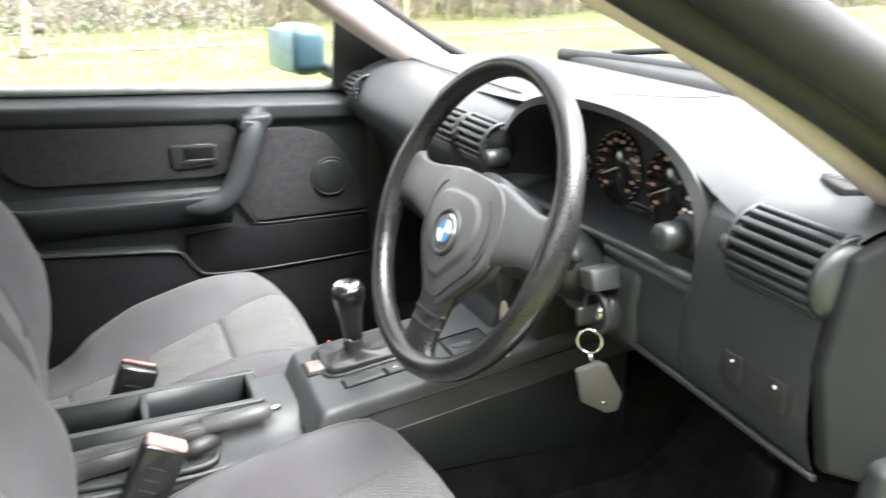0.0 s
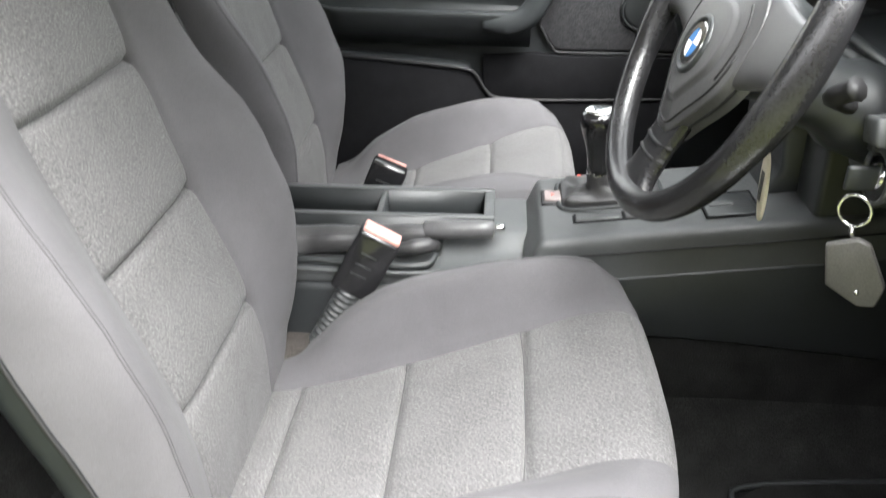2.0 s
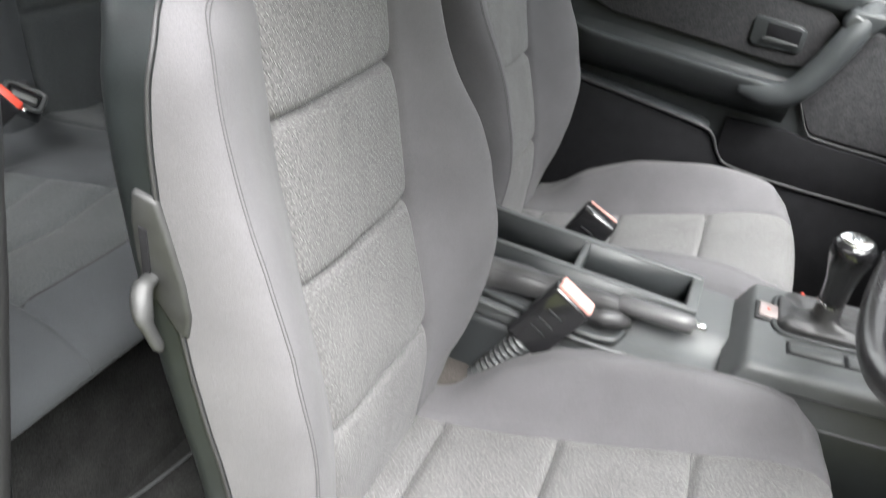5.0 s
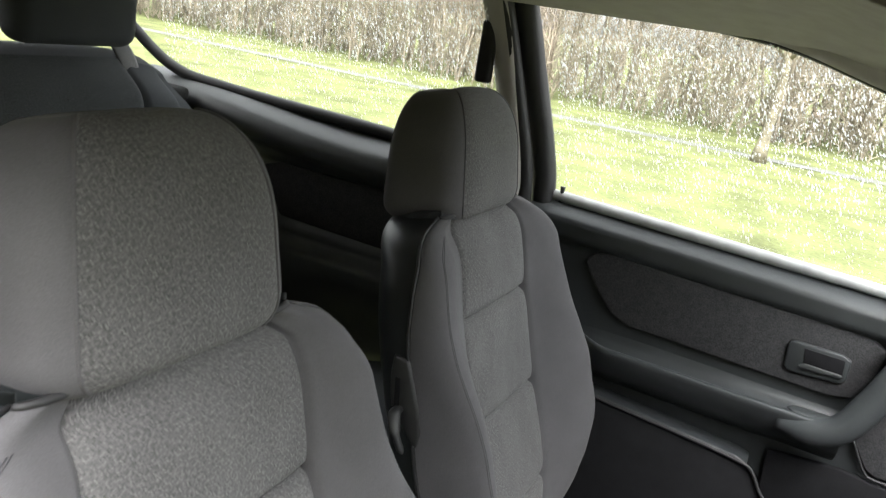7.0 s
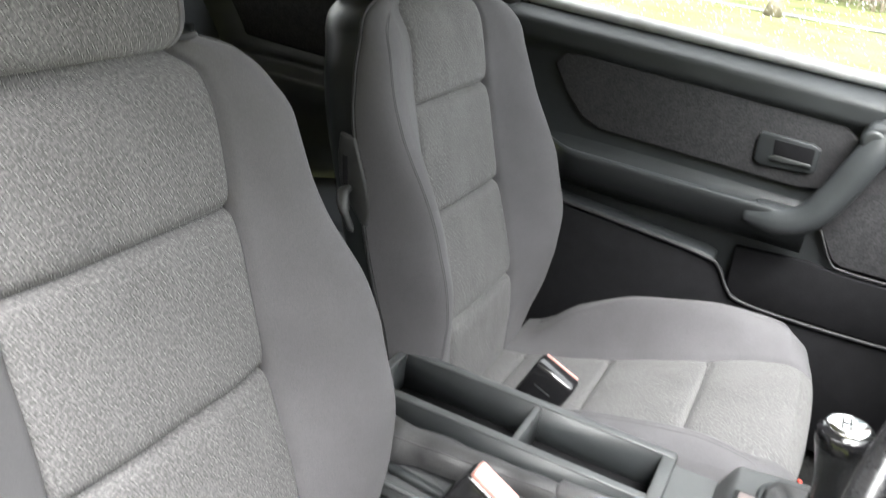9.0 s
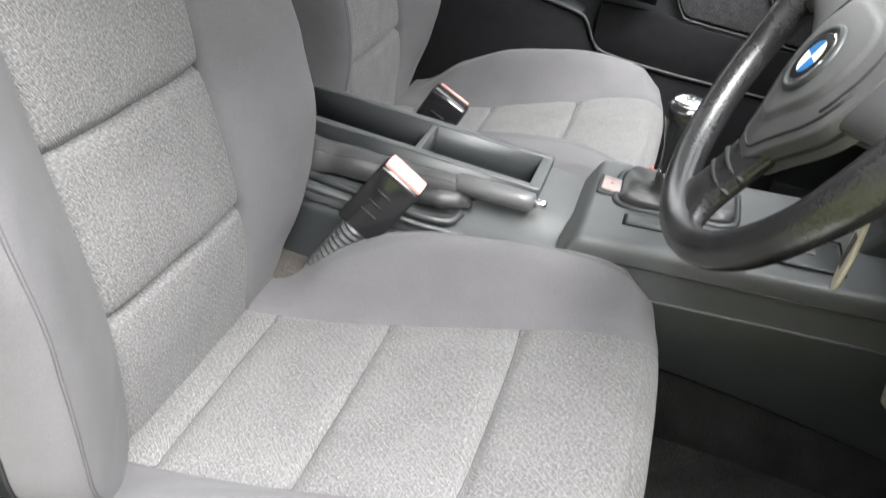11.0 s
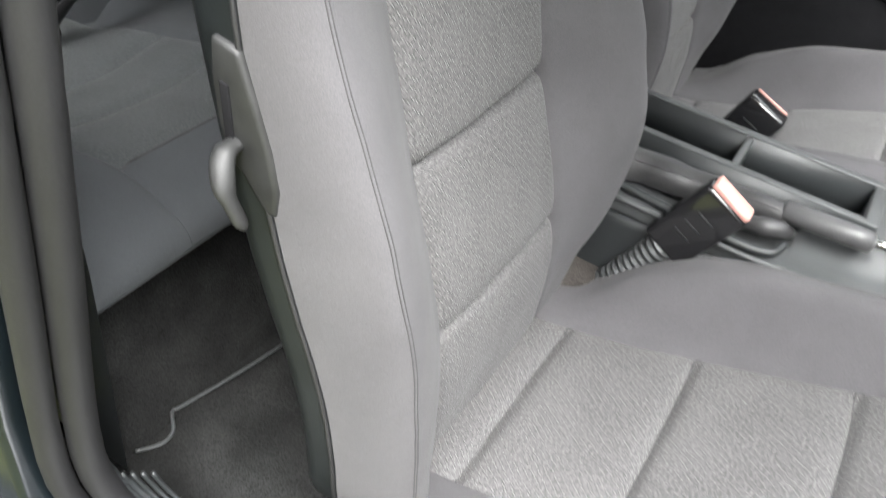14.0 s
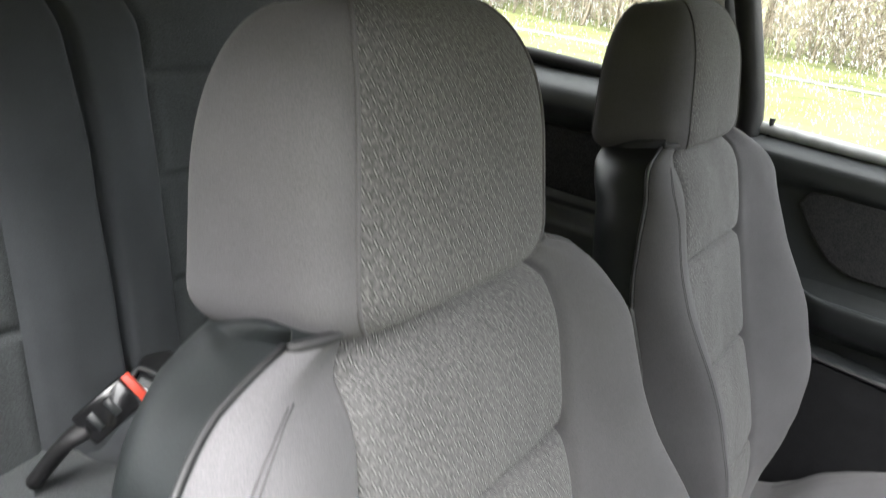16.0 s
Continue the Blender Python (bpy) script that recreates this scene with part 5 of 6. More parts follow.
# instruments
inst = part("instrument_panel", prism([(HOOD_Y - 0.225, 0.915), (HOOD_Y + 0.225, 0.915), (HOOD_Y + 0.20, 1.00), (HOOD_Y + 0.12, 1.045), (HOOD_Y - 0.12, 1.045), (HOOD_Y - 0.20, 1.00)], "x", 0.745, 0.76, 0.003), M_RUBBER, dash, "black instrument panel")
M_DIAL = material("dial_print", (0.55, 0.36, 0.30), 0.6)


def dial(yc, zc, r, n):
    face = part("dial", rod([(0.744, yc, zc), (0.741, yc, zc)], [r, r], 40, up=Vector((0, 1, 0))), M_GLOSS, inst, "round black dial with pale numerals")
    for k in range(n):
        a = radians(225 - 270 * k / (n - 1))
        for rr, half, wd in ((0.93, 0.05, 0.0008), (0.72, 0.09, 0.0022)):
            if rr < 0.8 and k % 2:
                continue
            m = Matrix.Translation((0.7405, yc - r * rr * math.cos(a), zc + r * rr * math.sin(a))) @ Matrix.Rotation(a if rr > 0.8 else 0, 4, 'X')
            bm = bmesh.new()
            box(bm, -0.0004, 0.0004, -r * half, r * half, -wd, wd, m=m)
            part("mark" if rr > 0.8 else "numeral_bar", bm, M_DIAL, face, smooth_faces=False)
    a = radians(205)
    part("needle", rod([(0.739, yc, zc), (0.739, yc - r * 0.75 * math.cos(a), zc + r * 0.75 * math.sin(a))], [0.0018, 0.0008], 5), M_WHITE, face, "white needle")


dial(-0.215, 0.975, 0.052, 23)
dial(-0.330, 0.975, 0.050, 15)
dial(-0.405, 0.958, 0.026, 7)
dial(-0.125, 0.958, 0.026, 7)
part("trip_display", rbox(0.742, 0.746, -0.30, -0.20, 0.922, 0.938, 0.002), M_GLOSS, inst)
part("instrument_lens", rod([(0.672, HOOD_Y + 0.23, 0.912), (0.660, HOOD_Y, 0.913), (0.660, HOOD_Y - 0.235, 0.922)], 0.006, 8), M_TRIM, dash, "black lower lip under the instruments")
kn = part("light_switch", rod([(0.675, -0.447, 0.960), (0.640, -0.447, 0.960), (0.636, -0.447, 0.960)], [0.018, 0.0165, 0.013], 20, up=Vector((0, 1, 0))), M_TRIM, dash, "round black lighting knob")
part("knob_base", rod([(0.69, -0.452, 0.960), (0.668, -0.452, 0.960)], [0.025, 0.024], 20, up=Vector((0, 1, 0))), M_RUBBER, kn)
bm = bmesh.new()
for k in range(3):
    box(bm, 0.668, 0.6688, -0.470 + 0.010 * k, -0.464 + 0.010 * k, 0.987, 0.990)
part("symbols", bm, M_WHITE, kn, smooth_faces=False)
kn2 = part("dimmer_knob", rod([(0.66, -0.035, 0.958), (0.625, -0.040, 0.958), (0.621, -0.040, 0.958)], [0.017, 0.016, 0.012], 18, up=Vector((0, 1, 0))), M_TRIM, dash, "round black knob")


def vent(y0, y1, xc, zc, r, slats, label):
    """A barrel-shaped air vent: dark drum, slats round its face, arched end frames and a thumb wheel."""
    v = part("air_vent", rod([(xc, y0, zc), (xc, y1, zc)], r - 0.009, 24, up=Vector((1, 0, 0))), M_RECESS_BLACK, dash, label)

    def on(th, y, k=1.0):
        return Vector((xc - k * r * math.cos(th), y, zc + k * r * math.sin(th)))
    for k in range(slats):
        th = radians(-52 + 134 * k / (slats - 1))
        m = Matrix.Translation(on(th, (y0 + y1) / 2, 0.96)) @ Matrix.Rotation(th, 4, 'Y')
        part("slat", rbox(-0.006, 0.010, (y0 - y1) / 2 + 0.003, (y1 - y0) / 2 - 0.003, -0.0034, 0.0034, 0.0018, 2, m), M_TRIM, v)
    for y in (y0, y1):
        part("frame", rod([on(th, y, 1.02) for th in steps(radians(-66), radians(96), 18)], 0.0032, 8, up=Vector((0, 1, 0))), M_TRIM, v)
    for f in (0.25, 0.5, 0.75):
        part("fin", rod([on(th, y0 + (y1 - y0) * f, 0.86) for th in steps(radians(-55), radians(85), 14)], 0.0014, 6, up=Vector((0, 1, 0))), M_RUBBER, v)
    part("thumb_wheel", rod([on(radians(8), y1 - 0.004, 0.93), on(radians(8), y1 + 0.004, 0.93)], 0.010, 14, up=Vector((1, 0, 0))), M_RUBBER, v)
    return v


vent(-0.656, -0.548, 0.676, 0.982, 0.038, 9, "outer air vent with horizontal slats on a drum")
vent(-0.040, 0.055, 0.652, 0.975, 0.034, 8, "centre air vent with horizontal slats on a drum")
vent(0.061, 0.156, 0.648, 0.975, 0.034, 8, "centre air vent with horizontal slats on a drum")
vent(0.590, 0.660, 0.642, 0.972, 0.032, 8, "outer air vent with slats on a drum")
part("vent_cheek", rod([(0.665, -0.657, 0.984), (0.665, -0.664, 0.984), (0.665, -0.667, 0.984)], [0.036, 0.034, 0.024], 24, up=Vector((1, 0, 0))), M_TRIM, dash, "round black end of the air vent")
part("end_panel", prism([(1.15, 1.0), (0.93, 1.022), (0.70, 1.022), (0.66, 1.01), (0.650, 0.95), (0.642, 0.91), (0.668, 0.80), (0.80, 0.735), (1.15, 0.735)], "y", -0.676, -0.659, 0.006, 3), M_MATTE, dash, "black dashboard end panel")
dm = part("demister_vent", prism([(0.745, -0.575), (0.79, -0.600), (0.83, -0.595), (0.80, -0.520), (0.765, -0.530)], "z", 1.024, 1.0375, 0.003), M_RUBBER, dash, "side window demister slots")
for k in range(7):
    part("slot_bar", rbox(0.765 + 0.0 * k, 0.81, -0.589 + 0.009 * k, -0.5865 + 0.009 * k, 1.034, 1.0395, 0.0), M_TRIM_L, dm)
part("seam", rod(spline([(0.655, 0.655, 0.897), (0.655, 0.4, 0.895), (0.655, 0.15, 0.893)], 6), 0.008, 8), M_DASH, dash)
part("top_seam", rod(spline([(0.74, 0.60, 1.0375), (0.73, 0.3, 1.0385), (0.73, 0.05, 1.0385)], 6), 0.0018, 5), M_RUBBER, dash)
part("lower_edge", rod(spline([(0.664, -0.30, 0.800), (0.662, -0.45, 0.800), (0.664, -0.60, 0.793), (0.672, -0.662, 0.786)], 6), 0.004, 8), M_TRIM, dash)
fs_ = part("switch_panel", prism([(-0.548, 0.885), (-0.545, 0.845), (-0.560, 0.832), (-0.645, 0.838), (-0.648, 0.880)], "x", 0.649, 0.668, 0.002), M_RUBBER, dash, "black switch panel")
for y in (-0.565, -0.622):
    part("switch", rbox(0.6465, 0.652, y - 0.014, y + 0.012, 0.845, 0.876, 0.002), M_RUBBER, fs_)
    part("mark", rbox(0.6455, 0.6467, y - 0.003, y, 0.867, 0.870, 0.0), M_WHITE, fs_, "white switch symbol", smooth_faces=False)
part("centre_panel", prism([(0.655, 0.925), (0.640, 0.88), (0.665, 0.70), (0.64, 0.655), (0.84, 0.62), (0.84, 0.925)], "y", -0.020, 0.150, 0.008, 3), M_TRIM, dash, "black centre stack")
part("radio", prism([(0.646, 0.80), (0.640, 0.86), (0.70, 0.86), (0.70, 0.80)], "y", 0.0, 0.132, 0.003), M_GLOSS, dash, "black radio")
part("ashtray", prism([(0.650, 0.735), (0.648, 0.785), (0.70, 0.785), (0.70, 0.735)], "y", 0.0, 0.132, 0.003), M_TRIM_L, dash)
part("glovebox", prism([(0.690, 0.872), (0.686, 0.86), (0.700, 0.72), (0.72, 0.70), (0.85, 0.70), (0.85, 0.872)], "y", 0.17, 0.655, 0.008, 3), M_TRIM, dash, "black glovebox lid")
part("cowl", rbox(1.16, 1.35, -0.69, 0.69, 0.90, 1.022, 0.02, 2), M_RUBBER, dash)

part("screen_seal", rod([(1.165 + 0.10 * (1 - v * v), 0.665 * v, 1.018) for v in steps(-1, 1, 24)], 0.016, 10), M_RUBBER, dash, "black rubber seal at the foot of the windscreen")

wp = thing("wiper", "black windscreen wiper at the foot of the screen", "wiper", (1.2, 0.1, 1.02))
part("blade", rod(spline([(1.26, 0.58, 1.025), (1.285, 0.35, 1.05), (1.29, 0.1, 1.055), (1.28, -0.12, 1.035)], 6), 0.008, 6), M_RUBBER, wp)
part("arm", rod(spline([(1.28, -0.2, 0.99), (1.30, -0.05, 1.04), (1.30, 0.2, 1.065)], 6), 0.010, 6), M_RUBBER, wp)

# ---- steering column and keys ----
col = thing("steering_column", "black plastic steering column shroud with ignition lock", "steering column", (0.62, -0.27, 0.85))
part("shroud", rod(spline([(0.555, -0.262, 0.905), (0.62, -0.264, 0.878), (0.70, -0.268, 0.845), (0.78, -0.27, 0.81)], 5), [0.046] * 5 + [0.055] * 6 + [0.062] * 5, 16, flat=0.85), M_TRIM, col)
for y, tip in ((-0.20, (0.565, -0.095, 0.93)), (-0.33, (0.585, -0.372, 0.925))):
    part("stalk", rod(spline([(0.60, y, 0.895), (0.575, (y + tip[1]) / 2, 0.91), tip], 5), [0.008] * 5 + [0.010] * 5 + [0.012], 8), M_RUBBER, col, "black column stalk")
ig = part("ignition_lock", rod([(0.69, -0.338, 0.822), (0.644, -0.340, 0.829), (0.638, -0.340, 0.830)], [0.030, 0.028, 0.025], 26, up=Vector((0, 1, 0))), M_TRIM, col, "round ignition lock")
part("lock_ring", rod([(0.6365, -0.340 + 0.0262 * math.cos(t), 0.830 + 0.0262 * math.sin(t)) for t in steps(0, 2 * math.pi, 32)[:-1]], 0.0036, 8, closed=True, up=Vector((1, 0, 0))), M_TRIM_L, ig)
part("barrel", rod([(0.640, -0.340, 0.830), (0.634, -0.340, 0.831)], [0.014, 0.013], 18, up=Vector((0, 1, 0))), M_CHROME, ig)
part("lock_panel", rbox(0.655, 0.72, -0.392, -0.21, 0.785, 0.895, 0.022, 4), M_TRIM, col)
ad = part("adjuster", prism([(-0.362, 0.866), (-0.328, 0.861), (-0.320, 0.885), (-0.350, 0.892)], "x", 0.618, 0.665, 0.004), M_TRIM_L, col, "stepped grey switch block")
part("adjuster_base", prism([(-0.330, 0.846), (-0.290, 0.846), (-0.284, 0.880), (-0.322, 0.886)], "x", 0.632, 0.665, 0.004), M_TRIM, ad)
bm = bmesh.new()
for k in range(3):
    box(bm, 0.6312, 0.6322, -0.312 + 0.006 * (k % 2), -0.304 + 0.006 * (k % 2), 0.853 + 0.009 * k, 0.856 + 0.009 * k)
part("symbols", bm, M_WHITE, ad, smooth_faces=False)
keys = thing("car_keys", "car key with a steel ring and dark leather fob", "keys", (0.60, -0.36, 0.846))
part("key", rbox(0.606, 0.636, -0.347, -0.339, 0.817, 0.842, 0.003), M_TRIM, keys)
part("ring", rod([(0.612 + 0.011 * math.cos(t), -0.366 - 0.010 * math.cos(t), 0.806 + 0.0155 * math.sin(t)) for t in steps(0, 2 * math.pi, 32)[:-1]], 0.0017, 6, closed=True, up=Vector((0.5, 1, 0))), M_CHROME, keys, "steel key ring")
part("link", rod([(0.612, -0.368, 0.791), (0.612, -0.371, 0.786), (0.613, -0.374, 0.781)], 0.003, 8), M_CHROME, keys)
FOB = Matrix.Translation((0.616, -0.383, 0.752)) @ Matrix.Rotation(radians(-24), 4, 'Z')
bm = prism([(-0.028, 0.022), (-0.002, 0.034), (0.010, 0.030), (0.031, -0.010), (0.027, -0.032), (0.012, -0.036), (-0.020, -0.020)], "y", -0.005, 0.005, 0.0025)
bmesh.ops.transform(bm, matrix=FOB, verts=bm.verts)
fob = part("fob", bm, M_FOB, keys, "dark leather fob")
part("stud", rod([FOB @ Vector((0.008, -0.004, -0.020)), FOB @ Vector((0.008, -0.0065, -0.020))], [0.003, 0.002], 10, up=Vector((1, 0, 0))), M_CHROME, fob)
tag_ = thing("oval_tag", "cream oval plastic tag hanging below the column", "tag", (0.58, -0.215, 0.76))
bm = prism([(-0.205 + 0.013 * math.cos(t) + 0.006 * math.sin(t), 0.758 + 0.040 * math.sin(t)) for t in steps(0, 2 * math.pi, 28)[:-1]], "x", 0.578, 0.582, 0.001)
part("plate", bm, material("cream_plastic", (0.55, 0.50, 0.40), 0.5), tag_)
bm = bmesh.new()
for k in range(3):
    box(bm, 0.577, 0.5775, -0.2085 + 0.004 * k, -0.2065 + 0.004 * k, 0.740, 0.776)
part("writing_bars", bm, M_TRIM_L, tag_, smooth_faces=False)
part("cord", rod([(0.581, -0.199, 0.796), (0.60, -0.205, 0.83), (0.62, -0.215, 0.86)], 0.0012, 5), M_RUBBER, tag_)

# ---- steering wheel ----
wheel = thing("steering_wheel", "black leather three-spoke steering wheel", "steering wheel", (0.49, -0.26, 0.95))
WHEEL = Matrix.Translation((0.492, -0.258, 0.951)) @ Matrix.Rotation(radians(4), 4, 'Z') @ Matrix.Rotation(radians(-66), 4, 'Y') @ Matrix.Rotation(math.pi, 4, 'X')
R = 0.190
# in the wheel's own frame: +x is up the wheel, +y to the passenger side, +z along the column away from the driver
rim = bmesh.new()
n, m = 96, 16
rings = []
for i in range(n):
    t = 2 * math.pi * i / n
    fat = 0.0147 + 0.0025 * max(0.0, math.cos(4 * t) if abs(math.cos(t)) < 0.75 else 0)
    rings.append([rim.verts.new(WHEEL @ Vector(((R + fat * math.cos(a)) * math.cos(t), (R + fat * math.cos(a)) * math.sin(t), fat * 1.08 * math.sin(a)))) for a in steps(0, 2 * math.pi, m)[:-1]])
for i in range(n):
    for j in range(m):
        rim.faces.new((rings[i][j], rings[i][(j + 1) % m], rings[(i + 1) % n][(j + 1) % m], rings[(i + 1) % n][j]))
part("rim", rim, M_LEATHER, wheel, "worn black leather rim")


def spoke(angle, w0, w1, label=""):
    def fn(u, v):
        r = 0.035 + (R - 0.035) * u
        w = w0 + (w1 - w0) * smooth(0.0, 0.75, u) + 0.018 * smooth(0.72, 1.0, u) ** 2
        a = 2 * math.pi * v
        s = w * math.copysign(abs(math.cos(a)) ** 0.7, math.cos(a))
        d = 0.011 * math.copysign(abs(math.sin(a)) ** 0.6, math.sin(a)) + 0.012 - 0.006 * u
        t = radians(angle)
        return WHEEL @ Vector((r * math.cos(t) - s * math.sin(t), r * math.sin(t) + s * math.cos(t), d))
    return grid("spoke", fn, steps(0, 1, 20), steps(0, 1, 24), M_PAD if abs(angle) < 100 else M_LEATHER, wheel, label)


spoke(86, 0.050, 0.030, "smooth grey spoke")
spoke(-86, 0.050, 0.030, "smooth grey spoke")
spoke(180, 0.040, 0.030, "lower leather spoke")


def pad(u, v):
    """Airbag cover: a broad-shouldered shield that tapers to the lower spoke."""
    a = 2 * math.pi * v
    c, s_ = math.cos(a), math.sin(a)
    rx = 0.074 if c > 0 else 0.094
    wide = 0.088 - 0.050 * smooth(0.15, -0.9, c)
    x, y = rx * math.copysign(abs(c) ** 0.7, c), wide * math.copysign(abs(s_) ** 0.6, s_)
    k = min(1.0, u / 0.90)
    dome = -0.010 * (1 - k**3) - 0.0015 - 0.004 * smooth(0.66, 0.60, k)
    if u > 0.90:
        dome += 0.024 * ((u - 0.90) / 0.10) ** 1.5
    return WHEEL @ Vector((x * k - 0.022, y * k, dome))


cover = grid("airbag_cover", pad, [0.02] + steps(0.08, 1, 46), steps(0, 1, 72), M_PAD, wheel, "grained black airbag cover")
part("cover_seam", rod([Vector(pad(0.965, v)) for v in steps(0, 1, 60)[:-1]], 0.0018, 5, closed=True), M_RUBBER, cover)
for u, lo, hi in ((0.80, 0.24, 0.76), (0.74, 0.10, 0.27), (0.74, 0.73, 0.90)):
    part("cover_crease", rod([Vector(pad(u, v)) for v in steps(lo, hi, 40)], 0.0015, 6), M_RUBBER, cover)
part("boss_ring", rod([WHEEL @ Vector((-0.026 + 0.027 * math.cos(t), 0.027 * math.sin(t), -0.0145)) for t in steps(0, 2 * math.pi, 40)[:-1]], 0.004, 8, closed=True), M_TRIM, cover)
part("hub", rod([WHEEL @ Vector((0, 0, 0.02)), WHEEL @ Vector((0, 0, 0.05)), WHEEL @ Vector((0, 0, 0.09))], [0.06, 0.055, 0.045], 20), M_TRIM, wheel)
for k in (-0.124, -0.140):
    part("lower_band", rod([WHEEL @ Vector((k, -0.034, 0.008)), WHEEL @ Vector((k - 0.003, -0.020, -0.002)), WHEEL @ Vector((k - 0.004, 0, -0.0025)), WHEEL @ Vector((k - 0.003, 0.020, -0.002)), WHEEL @ Vector((k, 0.034, 0.008))], 0.0022, 6), M_RUBBER, wheel)


def badge():
    b = part("badge", rod([WHEEL @ Vector((-0.026, 0, -0.012)), WHEEL @ Vector((-0.026, 0, -0.0175))], [0.0225, 0.0225], 36), M_CHROME, wheel, "round blue and white enamel badge")
    for k, mat in enumerate((M_WHITE, M_BLUE, M_WHITE, M_BLUE)):
        bm = bmesh.new()
        pts = [Vector((0, 0, 0))] + [Vector((0.0145 * math.cos(t), 0.0145 * math.sin(t), 0)) for t in steps(k * math.pi / 2, (k + 1) * math.pi / 2, 8)]
        bm.faces.new([bm.verts.new(WHEEL @ (p + Vector((-0.026, 0, -0.0180)))) for p in pts])
        part("quarter", bm, mat, b, smooth_faces=False)
    bm = bmesh.new()
    for a, b_ in zip(steps(0, 2 * math.pi, 36), steps(0, 2 * math.pi, 36)[1:]):
        bm.faces.new([bm.verts.new(WHEEL @ Vector((-0.026 + r * math.cos(t), r * math.sin(t), -0.0179))) for r, t in ((0.0150, a), (0.0210, a), (0.0210, b_), (0.0150, b_))])
    part("dark_ring", bm, M_GLOSS, b, smooth_faces=False)


badge()

# ---- rear bench ----
rear = thing("rear_bench", "grey cloth rear bench with woven panels, darkened for the shade there", "rear seat", (-0.6, 0, FLOOR))


REAR_PANELS = ((-0.565, -0.225), (0.015, 0.375))
CUSHION_PANELS = ((-0.468, -0.180), (0.015, 0.375))


def in_panel(y, panels=REAR_PANELS):
    """How far y lies inside the nearest woven panel; negative outside."""
    return max(min(y - a, b - y) for a, b in panels)


def bench(u, y):
    x = -0.315 - 0.545 * u
    front = max(0.0, 1 - u / 0.22)
    z = 0.606 - 0.075 * smooth(0.1, 1.0, u) - 0.056 * (1 - math.sqrt(max(0.0, 1 - front**2)))
    e = in_panel(y, CUSHION_PANELS)
    z -= 0.020 * smooth(-0.02, 0.12, e) * smooth(0.15, 0.5, u)
    if e > 0:
        for k in (0.41, 0.63):
            z -= 0.007 * math.exp(-((u - k) / 0.010) ** 2) + 0.004 * math.exp(-((u - k) / 0.035) ** 2)
    z -= 0.005 * math.exp(-(e / 0.005) ** 2) * smooth(0.0, 0.06, u)
    z -= 0.03 * math.exp(-((y + 0.16) / 0.035) ** 2) * smooth(0.72, 0.9, u)
    return (x, y, z + 0.003 * noise.noise((x * 10, y * 10, 4.0)))


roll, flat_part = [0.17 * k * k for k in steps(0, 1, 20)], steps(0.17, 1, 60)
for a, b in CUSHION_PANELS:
    grid("cushion_panel", bench, flat_part, steps(a, b, 44), M_WOVEN_SHADED, rear, "woven grey patterned cloth")
    grid("cushion_nose", bench, roll, steps(a, b, 30), M_PLAIN_SHADED, rear)
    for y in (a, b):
        part("stitching", rod([Vector(bench(u, y)) for u in roll[1:]], 0.0010, 5), M_PLAIN_SHADED, rear)
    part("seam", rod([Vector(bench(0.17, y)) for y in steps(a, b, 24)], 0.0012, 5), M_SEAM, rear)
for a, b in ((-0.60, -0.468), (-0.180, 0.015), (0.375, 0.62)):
    grid("cushion_bolster", bench, roll + flat_part[1:], steps(a, b, 26), M_PLAIN_SHADED, rear)
grid("cushion_underside", lambda u, y: (-0.315 - 0.11 * u**1.3, y, 0.550 - 0.030 * math.sqrt(u)), [k * k for k in steps(0, 1, 12)], steps(-0.60, 0.62, 40), M_PLAIN_SHADED, rear)


def rest(y, z):
    t = (z - 0.52) / 0.60
    x = -0.855 - 0.115 * t
    e = in_panel(y)
    x += 0.026 * smooth(0.03, -0.06, e) * smooth(1.12, 0.9, z)
    x -= 0.05 * smooth(1.04, 1.13, z) ** 2
    if e > 0:
        for k in (0.69, 0.85, 1.0):
            x -= 0.009 * math.exp(-((z - k) / 0.006) ** 2) + 0.004 * math.exp(-((z - k) / 0.02) ** 2)
    x -= 0.008 * math.exp(-(e / 0.006) ** 2)
    x -= 0.030 * math.exp(-((y + 0.092 - 0.02 * (0.8 - z)) / 0.007) ** 2)
    return (x + 0.003 * noise.noise((y * 9, z * 9, 6.0)), y * (1 - 0.26 * smooth(0.75, 1.14, z) * smooth(0.42, 0.62, abs(y))), z - 0.03 * smooth(0.3, 0.6, abs(y)) * smooth(0.95, 1.12, z))


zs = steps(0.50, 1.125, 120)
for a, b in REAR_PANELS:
    grid("backrest_panel", rest, steps(a, b, 44), zs, M_WOVEN_SHADED, rear, "woven grey patterned cloth")
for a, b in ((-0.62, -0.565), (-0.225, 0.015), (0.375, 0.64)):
    grid("backrest_bolster", rest, steps(a, b, 50), zs, M_PLAIN_SHADED, rear)
grid("backrest_top", lambda y, u: (rest(y, 1.125)[0] - 0.10 * u, rest(y, 1.125)[1], rest(y, 1.125)[2] + 0.015 * math.sin(math.pi * u)), steps(-0.64, 0.64, 60), steps(0, 1, 8), M_PLAIN_SHADED, rear)
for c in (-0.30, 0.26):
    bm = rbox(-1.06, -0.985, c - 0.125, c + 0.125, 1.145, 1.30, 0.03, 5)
    part("headrest", bm, M_PLAIN_SHADED, rear)
part("parcel_shelf", rbox(-1.45, -1.06, -0.60, 0.60, 1.03, 1.06, 0.01), M_CARPET, rear)

for y0, y1 in ((0.47, 0.655), (-0.655, -0.47)):
    part("side_filler", rbox(-1.46, -1.03, y0, y1, 0.33, 0.96, 0.01), M_CARPET, rear)

